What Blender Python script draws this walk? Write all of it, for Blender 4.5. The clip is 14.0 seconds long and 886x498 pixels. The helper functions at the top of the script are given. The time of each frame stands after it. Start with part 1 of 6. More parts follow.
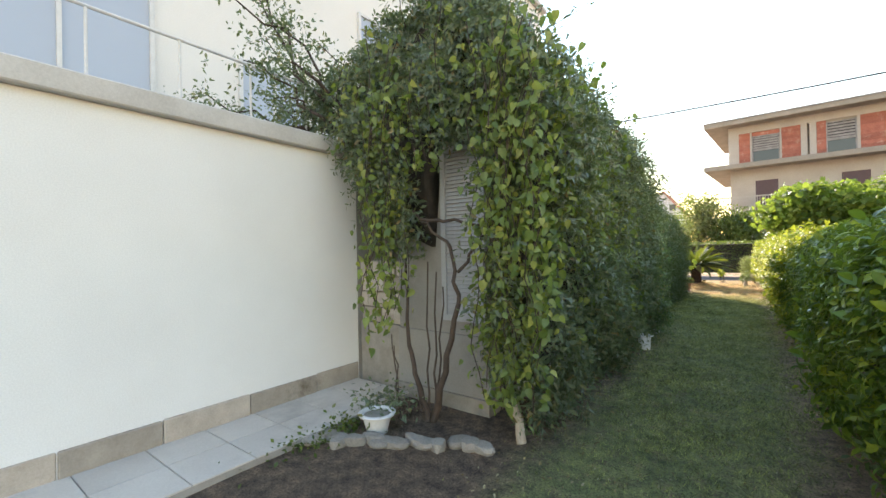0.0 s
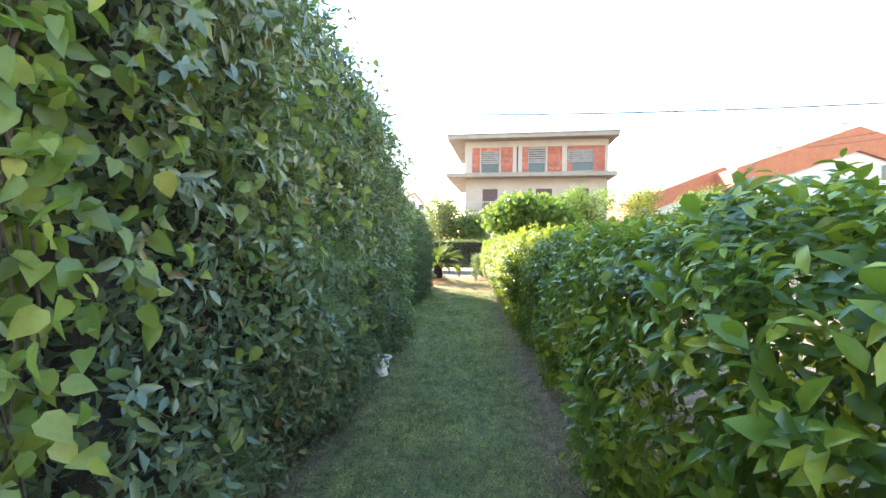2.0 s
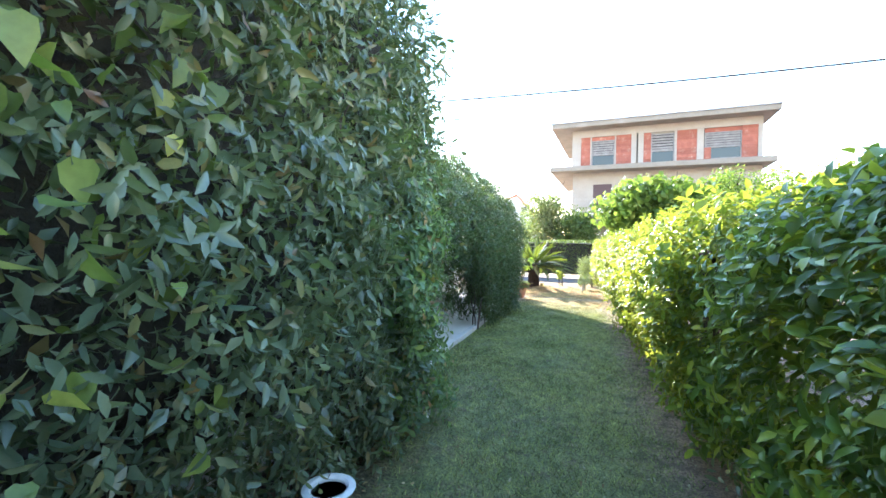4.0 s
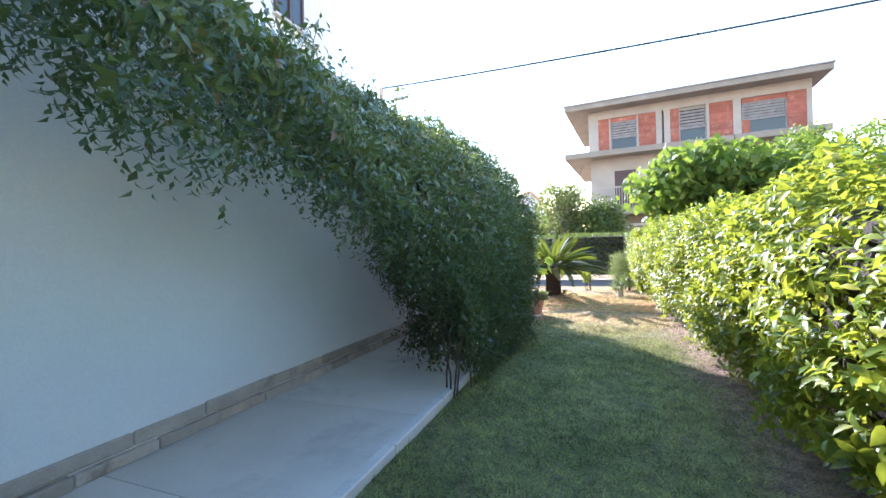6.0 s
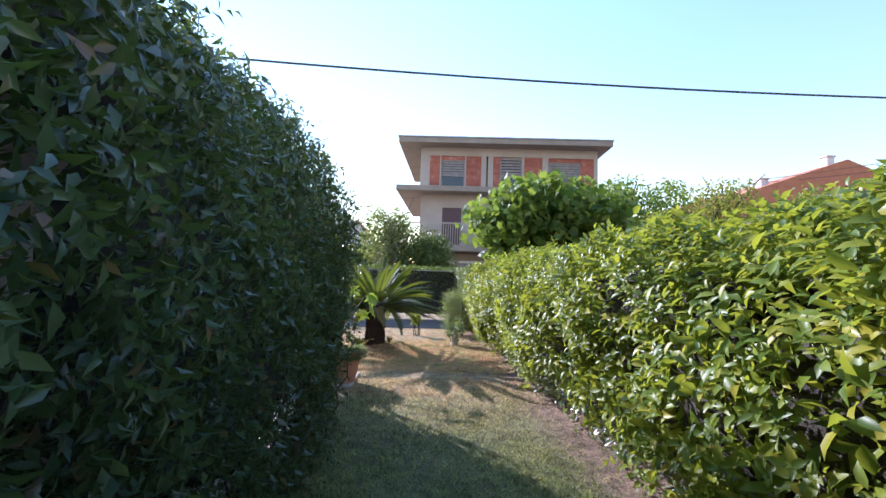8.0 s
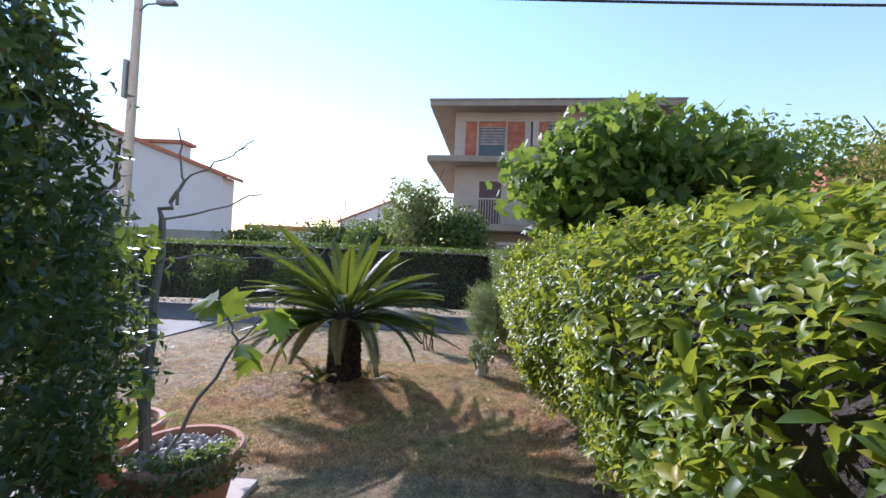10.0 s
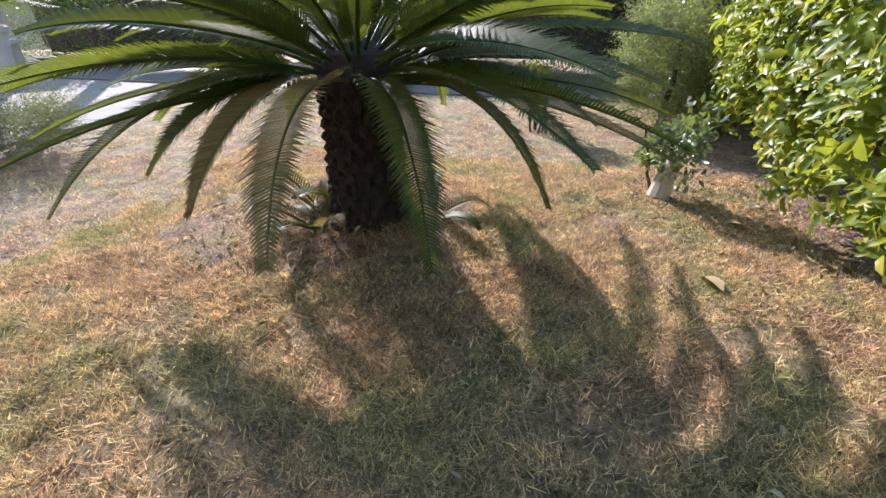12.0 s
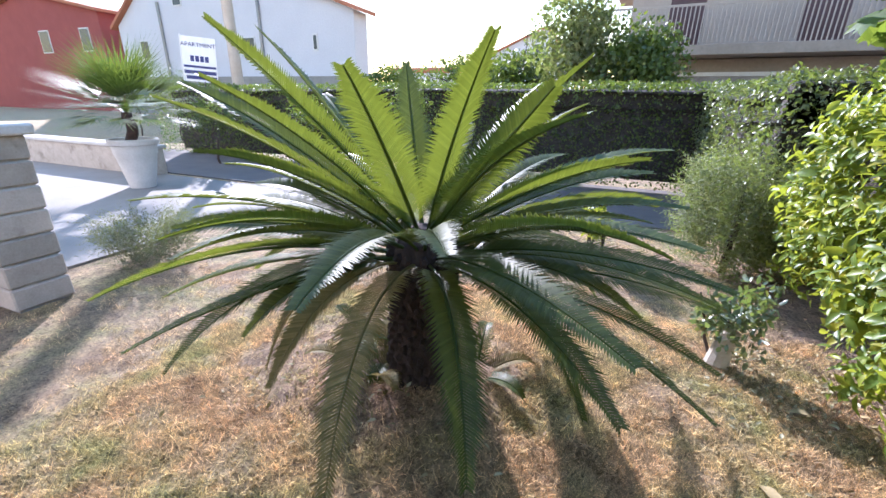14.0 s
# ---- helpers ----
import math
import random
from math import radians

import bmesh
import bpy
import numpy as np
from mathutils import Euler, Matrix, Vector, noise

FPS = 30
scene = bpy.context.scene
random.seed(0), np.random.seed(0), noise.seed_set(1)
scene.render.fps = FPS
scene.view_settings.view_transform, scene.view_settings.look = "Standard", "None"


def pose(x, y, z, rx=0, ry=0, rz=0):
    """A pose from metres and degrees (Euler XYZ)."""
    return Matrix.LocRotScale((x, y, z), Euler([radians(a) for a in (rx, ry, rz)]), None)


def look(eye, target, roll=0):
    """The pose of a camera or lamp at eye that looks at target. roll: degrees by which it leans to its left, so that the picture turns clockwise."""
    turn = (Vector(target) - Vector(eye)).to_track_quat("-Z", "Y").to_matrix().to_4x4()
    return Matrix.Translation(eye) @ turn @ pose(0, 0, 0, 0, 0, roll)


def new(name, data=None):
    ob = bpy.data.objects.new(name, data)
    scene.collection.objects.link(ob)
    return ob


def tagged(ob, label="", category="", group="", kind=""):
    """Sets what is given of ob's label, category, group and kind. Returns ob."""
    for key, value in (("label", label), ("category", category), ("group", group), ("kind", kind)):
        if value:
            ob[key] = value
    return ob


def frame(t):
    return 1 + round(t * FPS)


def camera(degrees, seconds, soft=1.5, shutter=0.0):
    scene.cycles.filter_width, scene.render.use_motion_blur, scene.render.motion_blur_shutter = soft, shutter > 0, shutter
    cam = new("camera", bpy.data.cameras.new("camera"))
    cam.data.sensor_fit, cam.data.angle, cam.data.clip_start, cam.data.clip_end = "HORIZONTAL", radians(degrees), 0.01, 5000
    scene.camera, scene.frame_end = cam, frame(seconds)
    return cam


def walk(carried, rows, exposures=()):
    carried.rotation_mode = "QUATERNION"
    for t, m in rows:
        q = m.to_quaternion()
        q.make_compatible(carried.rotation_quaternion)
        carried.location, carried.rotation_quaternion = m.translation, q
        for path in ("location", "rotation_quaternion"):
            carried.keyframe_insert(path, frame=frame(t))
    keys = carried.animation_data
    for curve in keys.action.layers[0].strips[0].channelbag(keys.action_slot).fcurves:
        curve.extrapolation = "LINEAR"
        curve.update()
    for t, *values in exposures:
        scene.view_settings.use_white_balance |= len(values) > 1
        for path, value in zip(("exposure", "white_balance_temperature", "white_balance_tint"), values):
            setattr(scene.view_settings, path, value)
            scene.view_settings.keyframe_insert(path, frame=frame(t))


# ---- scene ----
cam = camera(94.6, 14.0)
PATH = [
    (0, (0.371, -0.026, 1.709), (-0.824, 1.577, 1.72), -1.1),
    (0.5, (0.225, 0.169, 1.768), (-0.476, 2.043, 1.772), -0.0),
    (1, (0.248, 0.604, 1.738), (-0.197, 2.554, 1.767), 1.5),
    (1.5, (0.244, 1.373, 1.741), (0.011, 3.36, 1.742), 2.9),
    (2, (0.127, 2.229, 1.74), (-0.02, 4.224, 1.709), 0.7),
    (2.5, (0.187, 3.093, 1.689), (-0.124, 5.068, 1.645), -0.2),
    (3, (0.231, 3.894, 1.615), (-0.214, 5.843, 1.562), 0.6),
    (5.5, (-0.096, 8.389, 1.433), (-0.887, 10.225, 1.489), 0.4),
    (6, (-0.23, 9.131, 1.446), (-0.946, 10.999, 1.449), -1.6),
    (6.5, (-0.475, 9.822, 1.454), (-0.999, 11.751, 1.481), -2.3),
    (7, (-0.607, 10.675, 1.419), (-0.815, 12.661, 1.543), -1.3),
    (7.5, (-0.632, 11.384, 1.415), (-0.521, 13.375, 1.573), 1.9),
    (10, (-0.117, 15.637, 1.577), (-0.201, 17.634, 1.636), 2.6),
    (10.5, (-0.151, 16.531, 1.487), (-0.395, 18.474, 1.077), 3.2),
    (11, (-0.268, 17.324, 1.431), (-0.603, 19.176, 0.756), 0.1),
    (11.5, (-0.354, 18.057, 1.328), (-0.804, 19.82, 0.499), -1.8),
    (12, (-0.61, 18.579, 1.119), (-0.989, 20.253, 0.092), -0.0),
    (12.5, (-0.747, 18.902, 0.838), (-1.08, 20.514, -0.298), 2.8),
    (13, (-0.744, 19.019, 0.834), (-1.144, 20.619, -0.297), 3.6),
    (13.5, (-0.646, 18.9, 1.124), (-1.204, 20.547, 0.134), 2.2),
    (14, (-0.585, 18.613, 1.604), (-1.285, 20.356, 0.916), 1.0),
]
walk(cam, [(t, look(eye, target, roll)) for t, eye, target, roll in PATH],
     [(0.0, 1.75, 6500, 22), (1.5, 2.2, 6000, 18), (3.0, 2.8, 5400, 18), (5.5, 2.25, 5300, 23), (6.5, 1.9, 5300, 25), (7.5, 1.3, 5200, 28), (10.0, 0.68, 5200, 28), (11.0, 0.8, 5600, 27), (11.5, 0.95, 5600, 27), (12.5, 1.5, 5500, 24), (13.5, 1.65, 5200, 24), (14.0, 1.5, 5200, 26)])

# ---- light ----
SUN_AZ, SUN_EL = -40.0, 28.0
world = bpy.data.worlds.new("sky")
world.use_nodes = True
scene.world = world
wn = world.node_tree.nodes
sky = wn.new("ShaderNodeTexSky")
sky.sky_type = 'NISHITA'
sky.sun_disc = False
sky.sun_elevation = radians(SUN_EL)
sky.sun_rotation = radians(SUN_AZ)
sky.air_density, sky.dust_density, sky.ozone_density = 2.4, 0.0, 3.4
wn["Background"].inputs["Strength"].default_value = 0.15
world.node_tree.links.new(sky.outputs[0], wn["Background"].inputs["Color"])
sun_data = bpy.data.lights.new("sun", 'SUN')
sun_data.energy, sun_data.angle, sun_data.color = 5.0, radians(0.55), (1.0, 0.9, 0.76)
sun = new("sun", sun_data)
sun_dir = Vector((math.sin(radians(SUN_AZ)) * math.cos(radians(SUN_EL)), math.cos(radians(SUN_AZ)) * math.cos(radians(SUN_EL)), math.sin(radians(SUN_EL))))
sun.matrix_world = look(sun_dir * 60, (0, 0, 0))


# ---- materials ----
def nodes_of(name):
    m = bpy.data.materials.new(name)
    m.use_nodes = True
    t = m.node_tree
    return m, t, t.nodes["Principled BSDF"]


def noise_node(t, vec, scale, detail=4.0, rough=0.6):
    n = t.nodes.new("ShaderNodeTexNoise")
    n.inputs["Scale"].default_value, n.inputs["Detail"].default_value, n.inputs["Roughness"].default_value = scale, detail, rough
    t.links.new(vec, n.inputs["Vector"])
    return n.outputs["Fac"]


def ramp_node(t, fac, *stops):
    r = t.nodes.new("ShaderNodeValToRGB")
    e = r.color_ramp.elements
    e[0].position, e[0].color = stops[0][0], (*stops[0][1], 1)
    e[1].position, e[1].color = stops[-1][0], (*stops[-1][1], 1)
    for p, c in stops[1:-1]:
        e.new(p).color = (*c, 1)
    t.links.new(fac, r.inputs[0])
    return r.outputs[0]


def mix_node(t, fac, a, b, mode='MIX'):
    n = t.nodes.new("ShaderNodeMix")
    n.data_type, n.blend_type = 'RGBA', mode
    for sock, v in ((n.inputs[0], fac), (n.inputs[6], a), (n.inputs[7], b)):
        if isinstance(v, (int, float)):
            sock.default_value = v
        elif isinstance(v, tuple):
            sock.default_value = (*v, 1)
        else:
            t.links.new(v, sock)
    return n.outputs[2]


def bump_node(t, p, height, strength, dist=0.01):
    b = t.nodes.new("ShaderNodeBump")
    b.inputs["Strength"].default_value, b.inputs["Distance"].default_value = strength, dist
    t.links.new(height, b.inputs["Height"])
    t.links.new(b.outputs[0], p.inputs["Normal"])


def coords(t):
    return t.nodes.new("ShaderNodeTexCoord").outputs["Object"]


def surface(name, light, dark, scale=3.0, rough=0.85, fine=60.0, bump=0.25, dist=0.004, stain=None, stain_scale=0.7, metal=0.0, per_object=0.0):
    """A mottled surface: two colours at a broad scale, fine grain, optional stains, relief."""
    m, t, p = nodes_of(name)
    v = coords(t)
    broad = ramp_node(t, noise_node(t, v, scale, 6), (0.3, dark), (0.7, light))
    grain = noise_node(t, v, fine, 5, 0.7)
    col = mix_node(t, 0.22, broad, ramp_node(t, grain, (0.3, tuple(c * 0.6 for c in dark)), (0.7, tuple(min(1, c * 1.12) for c in light))))
    if stain:
        mask = ramp_node(t, noise_node(t, v, stain_scale, 7, 0.7), (0.55, (0, 0, 0)), (0.72, (1, 1, 1)))
        col = mix_node(t, mask, col, stain)
    if per_object:
        o = t.nodes.new("ShaderNodeObjectInfo").outputs["Random"]
        col = mix_node(t, 1.0, col, ramp_node(t, o, (0.0, (1 - per_object,) * 3), (1.0, (1 + per_object * 0.3,) * 3)), 'MULTIPLY')
    t.links.new(col, p.inputs["Base Color"])
    p.inputs["Roughness"].default_value, p.inputs["Metallic"].default_value = rough, metal
    bump_node(t, p, grain, bump, dist)
    return m


def leafy(name, *stops, rough=0.42, through_light=0.35, glow_tint=(0.45, 0.6, 0.05), fleck=0.25, gloss=0.5):
    """Leaves: each island takes its own colour from the ramp; thin leaves let light through."""
    m, t, p = nodes_of(name)
    g = t.nodes.new("ShaderNodeNewGeometry")
    col = ramp_node(t, g.outputs["Random Per Island"], *stops)
    v = coords(t)
    patch = noise_node(t, v, 1.3, 3)
    col = mix_node(t, 1.0, col, ramp_node(t, patch, (0.3, (0.72, 0.74, 0.72)), (0.7, (1.2, 1.18, 1.05))), 'MULTIPLY')
    col = mix_node(t, fleck, col, mix_node(t, 1.0, col, ramp_node(t, noise_node(t, v, 45, 3), (0.35, (0.5, 0.5, 0.4)), (0.65, (1.35, 1.3, 1.1))), 'MULTIPLY'))
    t.links.new(col, p.inputs["Base Color"])
    p.inputs["Roughness"].default_value, p.inputs["Specular IOR Level"].default_value = rough, gloss
    tr = t.nodes.new("ShaderNodeBsdfTranslucent")
    t.links.new(mix_node(t, 0.55, col, glow_tint), tr.inputs["Color"])
    mx = t.nodes.new("ShaderNodeMixShader")
    mx.inputs[0].default_value = through_light
    t.links.new(p.outputs[0], mx.inputs[1])
    t.links.new(tr.outputs[0], mx.inputs[2])
    t.links.new(mx.outputs[0], t.nodes["Material Output"].inputs["Surface"])
    return m


def plain(name, color, rough=0.6, metal=0.0):
    return surface(name, color, tuple(c * 0.82 for c in color), 4.0, rough, 40.0, 0.08, 0.002, metal=metal)


def lawn_material(name, blades=False):
    """Soil and turf: green beside the house, dry and strawy round the palm, bare reddish soil along the hedge and the vine."""
    m, t, p = nodes_of(name)
    v = coords(t)
    sep = t.nodes.new("ShaderNodeSeparateXYZ")
    t.links.new(v, sep.inputs[0])

    def band(axis, a, b, wobble, scale):
        n = noise_node(t, v, scale, 5)
        s = t.nodes.new("ShaderNodeMath"); s.operation = 'MULTIPLY_ADD'
        t.links.new(n, s.inputs[0]); s.inputs[1].default_value = wobble
        t.links.new(sep.outputs[axis], s.inputs[2])
        r = t.nodes.new("ShaderNodeMapRange"); r.interpolation_type = 'SMOOTHSTEP'
        r.inputs[1].default_value, r.inputs[2].default_value = a + wobble / 2, b + wobble / 2
        t.links.new(s.outputs[0], r.inputs[0])
        return r.outputs[0]
    k = 1.15 if blades else 1.0
    green = ramp_node(t, noise_node(t, v, 1.6, 5), (0.3, (0.15 * k, 0.18 * k, 0.07)), (0.7, (0.26 * k, 0.28 * k, 0.115)))
    q = 1.3 if blades else 0.82
    dry = ramp_node(t, noise_node(t, v, 2.2, 6), (0.25, (0.33 * q, 0.22 * q, 0.14 * q)), (0.46, (0.48 * q, 0.36 * q, 0.22 * q)), (0.6, (0.4 * q, 0.34 * q, 0.18 * q)), (0.75, (0.22 * q, 0.25 * q, 0.11 * q)))
    soil = ramp_node(t, noise_node(t, v, 7, 7, 0.7), (0.3, (0.12, 0.082, 0.06)), (0.7, (0.27, 0.19, 0.14)))
    col = mix_node(t, band(1, 15.0, 18.5, 3.0, 0.7), green, dry)
    if not blades:
        patchy = ramp_node(t, noise_node(t, v, 5, 8, 0.75), (0.5, (0, 0, 0)), (0.66, (1, 1, 1)))
        col = mix_node(t, mix_node(t, 1.0, patchy, (0.7, 0.7, 0.7), 'MULTIPLY'), col, soil)
        away = t.nodes.new("ShaderNodeVectorMath"); away.operation = 'DISTANCE'
        t.links.new(v, away.inputs[0]); away.inputs[1].default_value = (-1.75, 20.5, 0.1)
        ragged = t.nodes.new("ShaderNodeMath"); ragged.operation = 'MULTIPLY_ADD'
        t.links.new(noise_node(t, v, 3.5, 7, 0.7), ragged.inputs[0]); ragged.inputs[1].default_value = 0.9
        t.links.new(away.outputs["Value"], ragged.inputs[2])
        half = t.nodes.new("ShaderNodeMath"); half.operation = 'MULTIPLY'
        t.links.new(ragged.outputs[0], half.inputs[0]); half.inputs[1].default_value = 0.5
        bare = ramp_node(t, half.outputs[0], (0.42, (1, 1, 1)), (0.72, (0, 0, 0)))
        col = mix_node(t, bare, col, ramp_node(t, noise_node(t, v, 16, 8, 0.75), (0.35, (0.15, 0.085, 0.06)), (0.62, (0.42, 0.28, 0.19))))
        col = mix_node(t, band(0, 0.45, 0.95, 0.6, 1.5), col, mix_node(t, 0.5, soil, (0.32, 0.22, 0.16)))
        left = band(0, -1.3, -0.75, 0.8, 1.2)
        inv = t.nodes.new("ShaderNodeMath"); inv.operation = 'SUBTRACT'; inv.inputs[0].default_value = 1.0
        t.links.new(left, inv.inputs[1])
        near = band(1, 7.5, 10.5, 0.5, 1.0)
        inv2 = t.nodes.new("ShaderNodeMath"); inv2.operation = 'SUBTRACT'; inv2.inputs[0].default_value = 1.0
        t.links.new(near, inv2.inputs[1])
        both = t.nodes.new("ShaderNodeMath"); both.operation = 'MULTIPLY'
        t.links.new(inv.outputs[0], both.inputs[0]); t.links.new(inv2.outputs[0], both.inputs[1])
        col = mix_node(t, both.outputs[0], col, mix_node(t, 0.3, soil, (0.10, 0.08, 0.065)))
        fine = ramp_node(t, noise_node(t, v, 55, 9, 0.8), (0.38, (0.35, 0.32, 0.3)), (0.48, (1.05, 1.03, 1.0)), (0.64, (1.75, 1.7, 1.6)))
        col = mix_node(t, 1.0, col, fine, 'MULTIPLY')
        bump_node(t, p, noise_node(t, v, 22, 10, 0.85), 1.0, 0.07)
    else:
        g = t.nodes.new("ShaderNodeNewGeometry")
        col = mix_node(t, 1.0, col, ramp_node(t, g.outputs["Random Per Island"], (0.0, (0.3, 0.31, 0.3)), (0.5, (0.95, 0.92, 0.85)), (0.8, (1.5, 1.45, 1.25)), (1.0, (2.2, 2.1, 1.85))), 'MULTIPLY')
        tr = t.nodes.new("ShaderNodeBsdfTranslucent")
        t.links.new(col, tr.inputs["Color"])
        mx = t.nodes.new("ShaderNodeMixShader")
        mx.inputs[0].default_value = 0.4
        t.links.new(p.outputs[0], mx.inputs[1]); t.links.new(tr.outputs[0], mx.inputs[2])
        t.links.new(mx.outputs[0], t.nodes["Material Output"].inputs["Surface"])
    mottle = ramp_node(t, noise_node(t, v, 7, 6, 0.7), (0.32, (0.55, 0.55, 0.55)), (0.5, (1.0, 1.0, 0.98)), (0.68, (1.4, 1.36, 1.25)))
    col = mix_node(t, 1.0, col, mottle, 'MULTIPLY')
    t.links.new(col, p.inputs["Base Color"])
    p.inputs["Roughness"].default_value = 0.9
    return m


M_ground = lawn_material("turf_and_soil")
M_blade = lawn_material("grass_blades", True)
M_plaster = surface("white_plaster", (0.86, 0.85, 0.83), (0.78, 0.77, 0.75), 0.8, 0.92, 90, 0.25, 0.003)
M_upper = surface("upper_render", (0.80, 0.77, 0.73), (0.72, 0.69, 0.65), 0.6, 0.9, 50, 0.2, 0.004)
M_cap = surface("concrete_coping", (0.62, 0.59, 0.55), (0.46, 0.43, 0.39), 2.5, 0.9, 45, 0.4, 0.004, stain=(0.3, 0.27, 0.23))
M_plinth = surface("pale_stone", (0.58, 0.51, 0.43), (0.40, 0.34, 0.28), 5.0, 0.85, 60, 0.5, 0.006, stain=(0.17, 0.13, 0.09), stain_scale=1.6, per_object=0.35)
M_tile = surface("paving_tile", (0.68, 0.62, 0.55), (0.57, 0.51, 0.45), 1.6, 0.7, 70, 0.25, 0.003, stain=(0.4, 0.36, 0.32), per_object=0.15)
M_joint = surface("mortar", (0.42, 0.39, 0.35), (0.3, 0.27, 0.24), 6, 0.95, 80)
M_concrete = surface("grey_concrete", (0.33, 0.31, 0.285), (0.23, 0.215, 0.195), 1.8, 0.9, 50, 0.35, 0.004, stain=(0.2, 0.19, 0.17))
M_drive = surface("pale_paving", (0.27, 0.25, 0.225), (0.2, 0.185, 0.165), 1.2, 0.9, 40, 0.3, 0.004)
M_asphalt = surface("asphalt", (0.16, 0.14, 0.125), (0.11, 0.098, 0.09), 2.0, 0.9, 90, 0.4, 0.004)
M_bark = surface("bark", (0.1, 0.07, 0.052), (0.04, 0.028, 0.022), 9, 0.92, 45, 0.9, 0.01)
M_palebark = surface("pale_bark", (0.5, 0.44, 0.36), (0.32, 0.26, 0.2), 12, 0.9, 60, 0.6, 0.006)
M_figbark = surface("fig_bark", (0.26, 0.215, 0.18), (0.15, 0.12, 0.1), 9, 0.9, 50, 0.6, 0.006)
# near-black brown: twig colour with the shade inside the foliage painted in
M_twigshade = surface("twig_shade_core", (0.075, 0.062, 0.05), (0.03, 0.026, 0.022), 9, 0.95, 25, 1.0, 0.03)
M_terra = surface("terracotta", (0.50, 0.24, 0.15), (0.38, 0.17, 0.10), 5, 0.85, 50, 0.3, 0.003, stain=(0.55, 0.42, 0.34), stain_scale=4)
M_pebble = surface("pebble", (0.56, 0.5, 0.44), (0.34, 0.3, 0.27), 14, 0.7, 60, 0.2, 0.002, per_object=0.35)
M_whiteplastic = plain("white_plastic", (0.80, 0.80, 0.80), 0.4)
M_cycadtrunk = surface("cycad_trunk", (0.10, 0.058, 0.042), (0.03, 0.018, 0.014), 14, 0.95, 55, 1.0, 0.02, per_object=0.4)
M_climber = leafy("climber_leaf", (0.0, (0.065, 0.095, 0.07)), (0.5, (0.11, 0.148, 0.108)), (0.9, (0.17, 0.2, 0.135)), (0.96, (0.22, 0.2, 0.1)), (1.0, (0.2, 0.1, 0.06)), rough=0.3, through_light=0.25, gloss=0.65)
M_broad = leafy("broad_evergreen_leaf", (0.0, (0.06, 0.115, 0.06)), (0.55, (0.11, 0.185, 0.085)), (0.88, (0.2, 0.29, 0.1)), (0.94, (0.3, 0.34, 0.1)), (1.0, (0.32, 0.13, 0.09)), rough=0.3, through_light=0.28)
M_evergreen = leafy("evergreen_leaf", (0.0, (0.03, 0.055, 0.036)), (0.55, (0.055, 0.09, 0.055)), (0.93, (0.085, 0.115, 0.06)), (1.0, (0.16, 0.08, 0.05)), rough=0.3, through_light=0.2)
M_vine = leafy("vine_leaf", (0.0, (0.09, 0.14, 0.05)), (0.45, (0.15, 0.205, 0.065)), (0.85, (0.26, 0.3, 0.085)), (1.0, (0.42, 0.41, 0.12)), rough=0.45, through_light=0.4)
M_laurel = leafy("laurel_leaf", (0.0, (0.07, 0.13, 0.02)), (0.45, (0.16, 0.235, 0.03)), (0.88, (0.29, 0.33, 0.04)), (1.0, (0.4, 0.36, 0.045)), rough=0.4, through_light=0.44, glow_tint=(0.52, 0.55, 0.03), gloss=0.35)
M_cherry = leafy("broad_laurel_leaf", (0.0, (0.045, 0.09, 0.02)), (0.5, (0.09, 0.165, 0.03)), (0.8, (0.2, 0.29, 0.04)), (1.0, (0.38, 0.43, 0.06)), rough=0.36, through_light=0.28, glow_tint=(0.4, 0.5, 0.03), gloss=0.4)
M_boxhedge = leafy("box_hedge_leaf", (0.0, (0.035, 0.06, 0.016)), (0.6, (0.06, 0.095, 0.022)), (1.0, (0.12, 0.15, 0.03)), rough=0.5, through_light=0.25)
M_greyhedge = leafy("grey_hedge_leaf", (0.0, (0.07, 0.095, 0.05)), (0.6, (0.13, 0.155, 0.085)), (1.0, (0.22, 0.22, 0.13)), rough=0.38, through_light=0.25)
M_treeleaf = leafy("fig_tree_leaf", (0.0, (0.06, 0.115, 0.028)), (0.6, (0.115, 0.18, 0.038)), (1.0, (0.24, 0.27, 0.055)), rough=0.5, through_light=0.38, gloss=0.35)
M_autumn = leafy("autumn_leaf", (0.0, (0.12, 0.15, 0.03)), (0.5, (0.26, 0.24, 0.05)), (1.0, (0.36, 0.2, 0.05)), rough=0.6)
M_frond = leafy("cycad_frond", (0.0, (0.035, 0.055, 0.022)), (0.7, (0.06, 0.085, 0.03)), (1.0, (0.09, 0.115, 0.035)), rough=0.5, through_light=0.3, glow_tint=(0.34, 0.4, 0.02), gloss=0.2)
M_dryfrond = leafy("drying_frond", (0.0, (0.09, 0.085, 0.03)), (1.0, (0.22, 0.17, 0.07)), rough=0.6, through_light=0.3, glow_tint=(0.5, 0.4, 0.1), gloss=0.15)
M_figleaf = leafy("fig_leaf", (0.0, (0.07, 0.14, 0.03)), (0.7, (0.13, 0.22, 0.04)), (1.0, (0.3, 0.34, 0.04)), rough=0.45, through_light=0.5, glow_tint=(0.6, 0.72, 0.03))
M_rosemary = leafy("needle_shrub", (0.0, (0.1, 0.115, 0.065)), (0.6, (0.19, 0.2, 0.115)), (1.0, (0.31, 0.29, 0.17)), rough=0.6)
M_lavender = leafy("lavender_leaf", (0.0, (0.12, 0.11, 0.075)), (0.6, (0.2, 0.185, 0.13)), (1.0, (0.3, 0.26, 0.19)), rough=0.7, through_light=0.2)
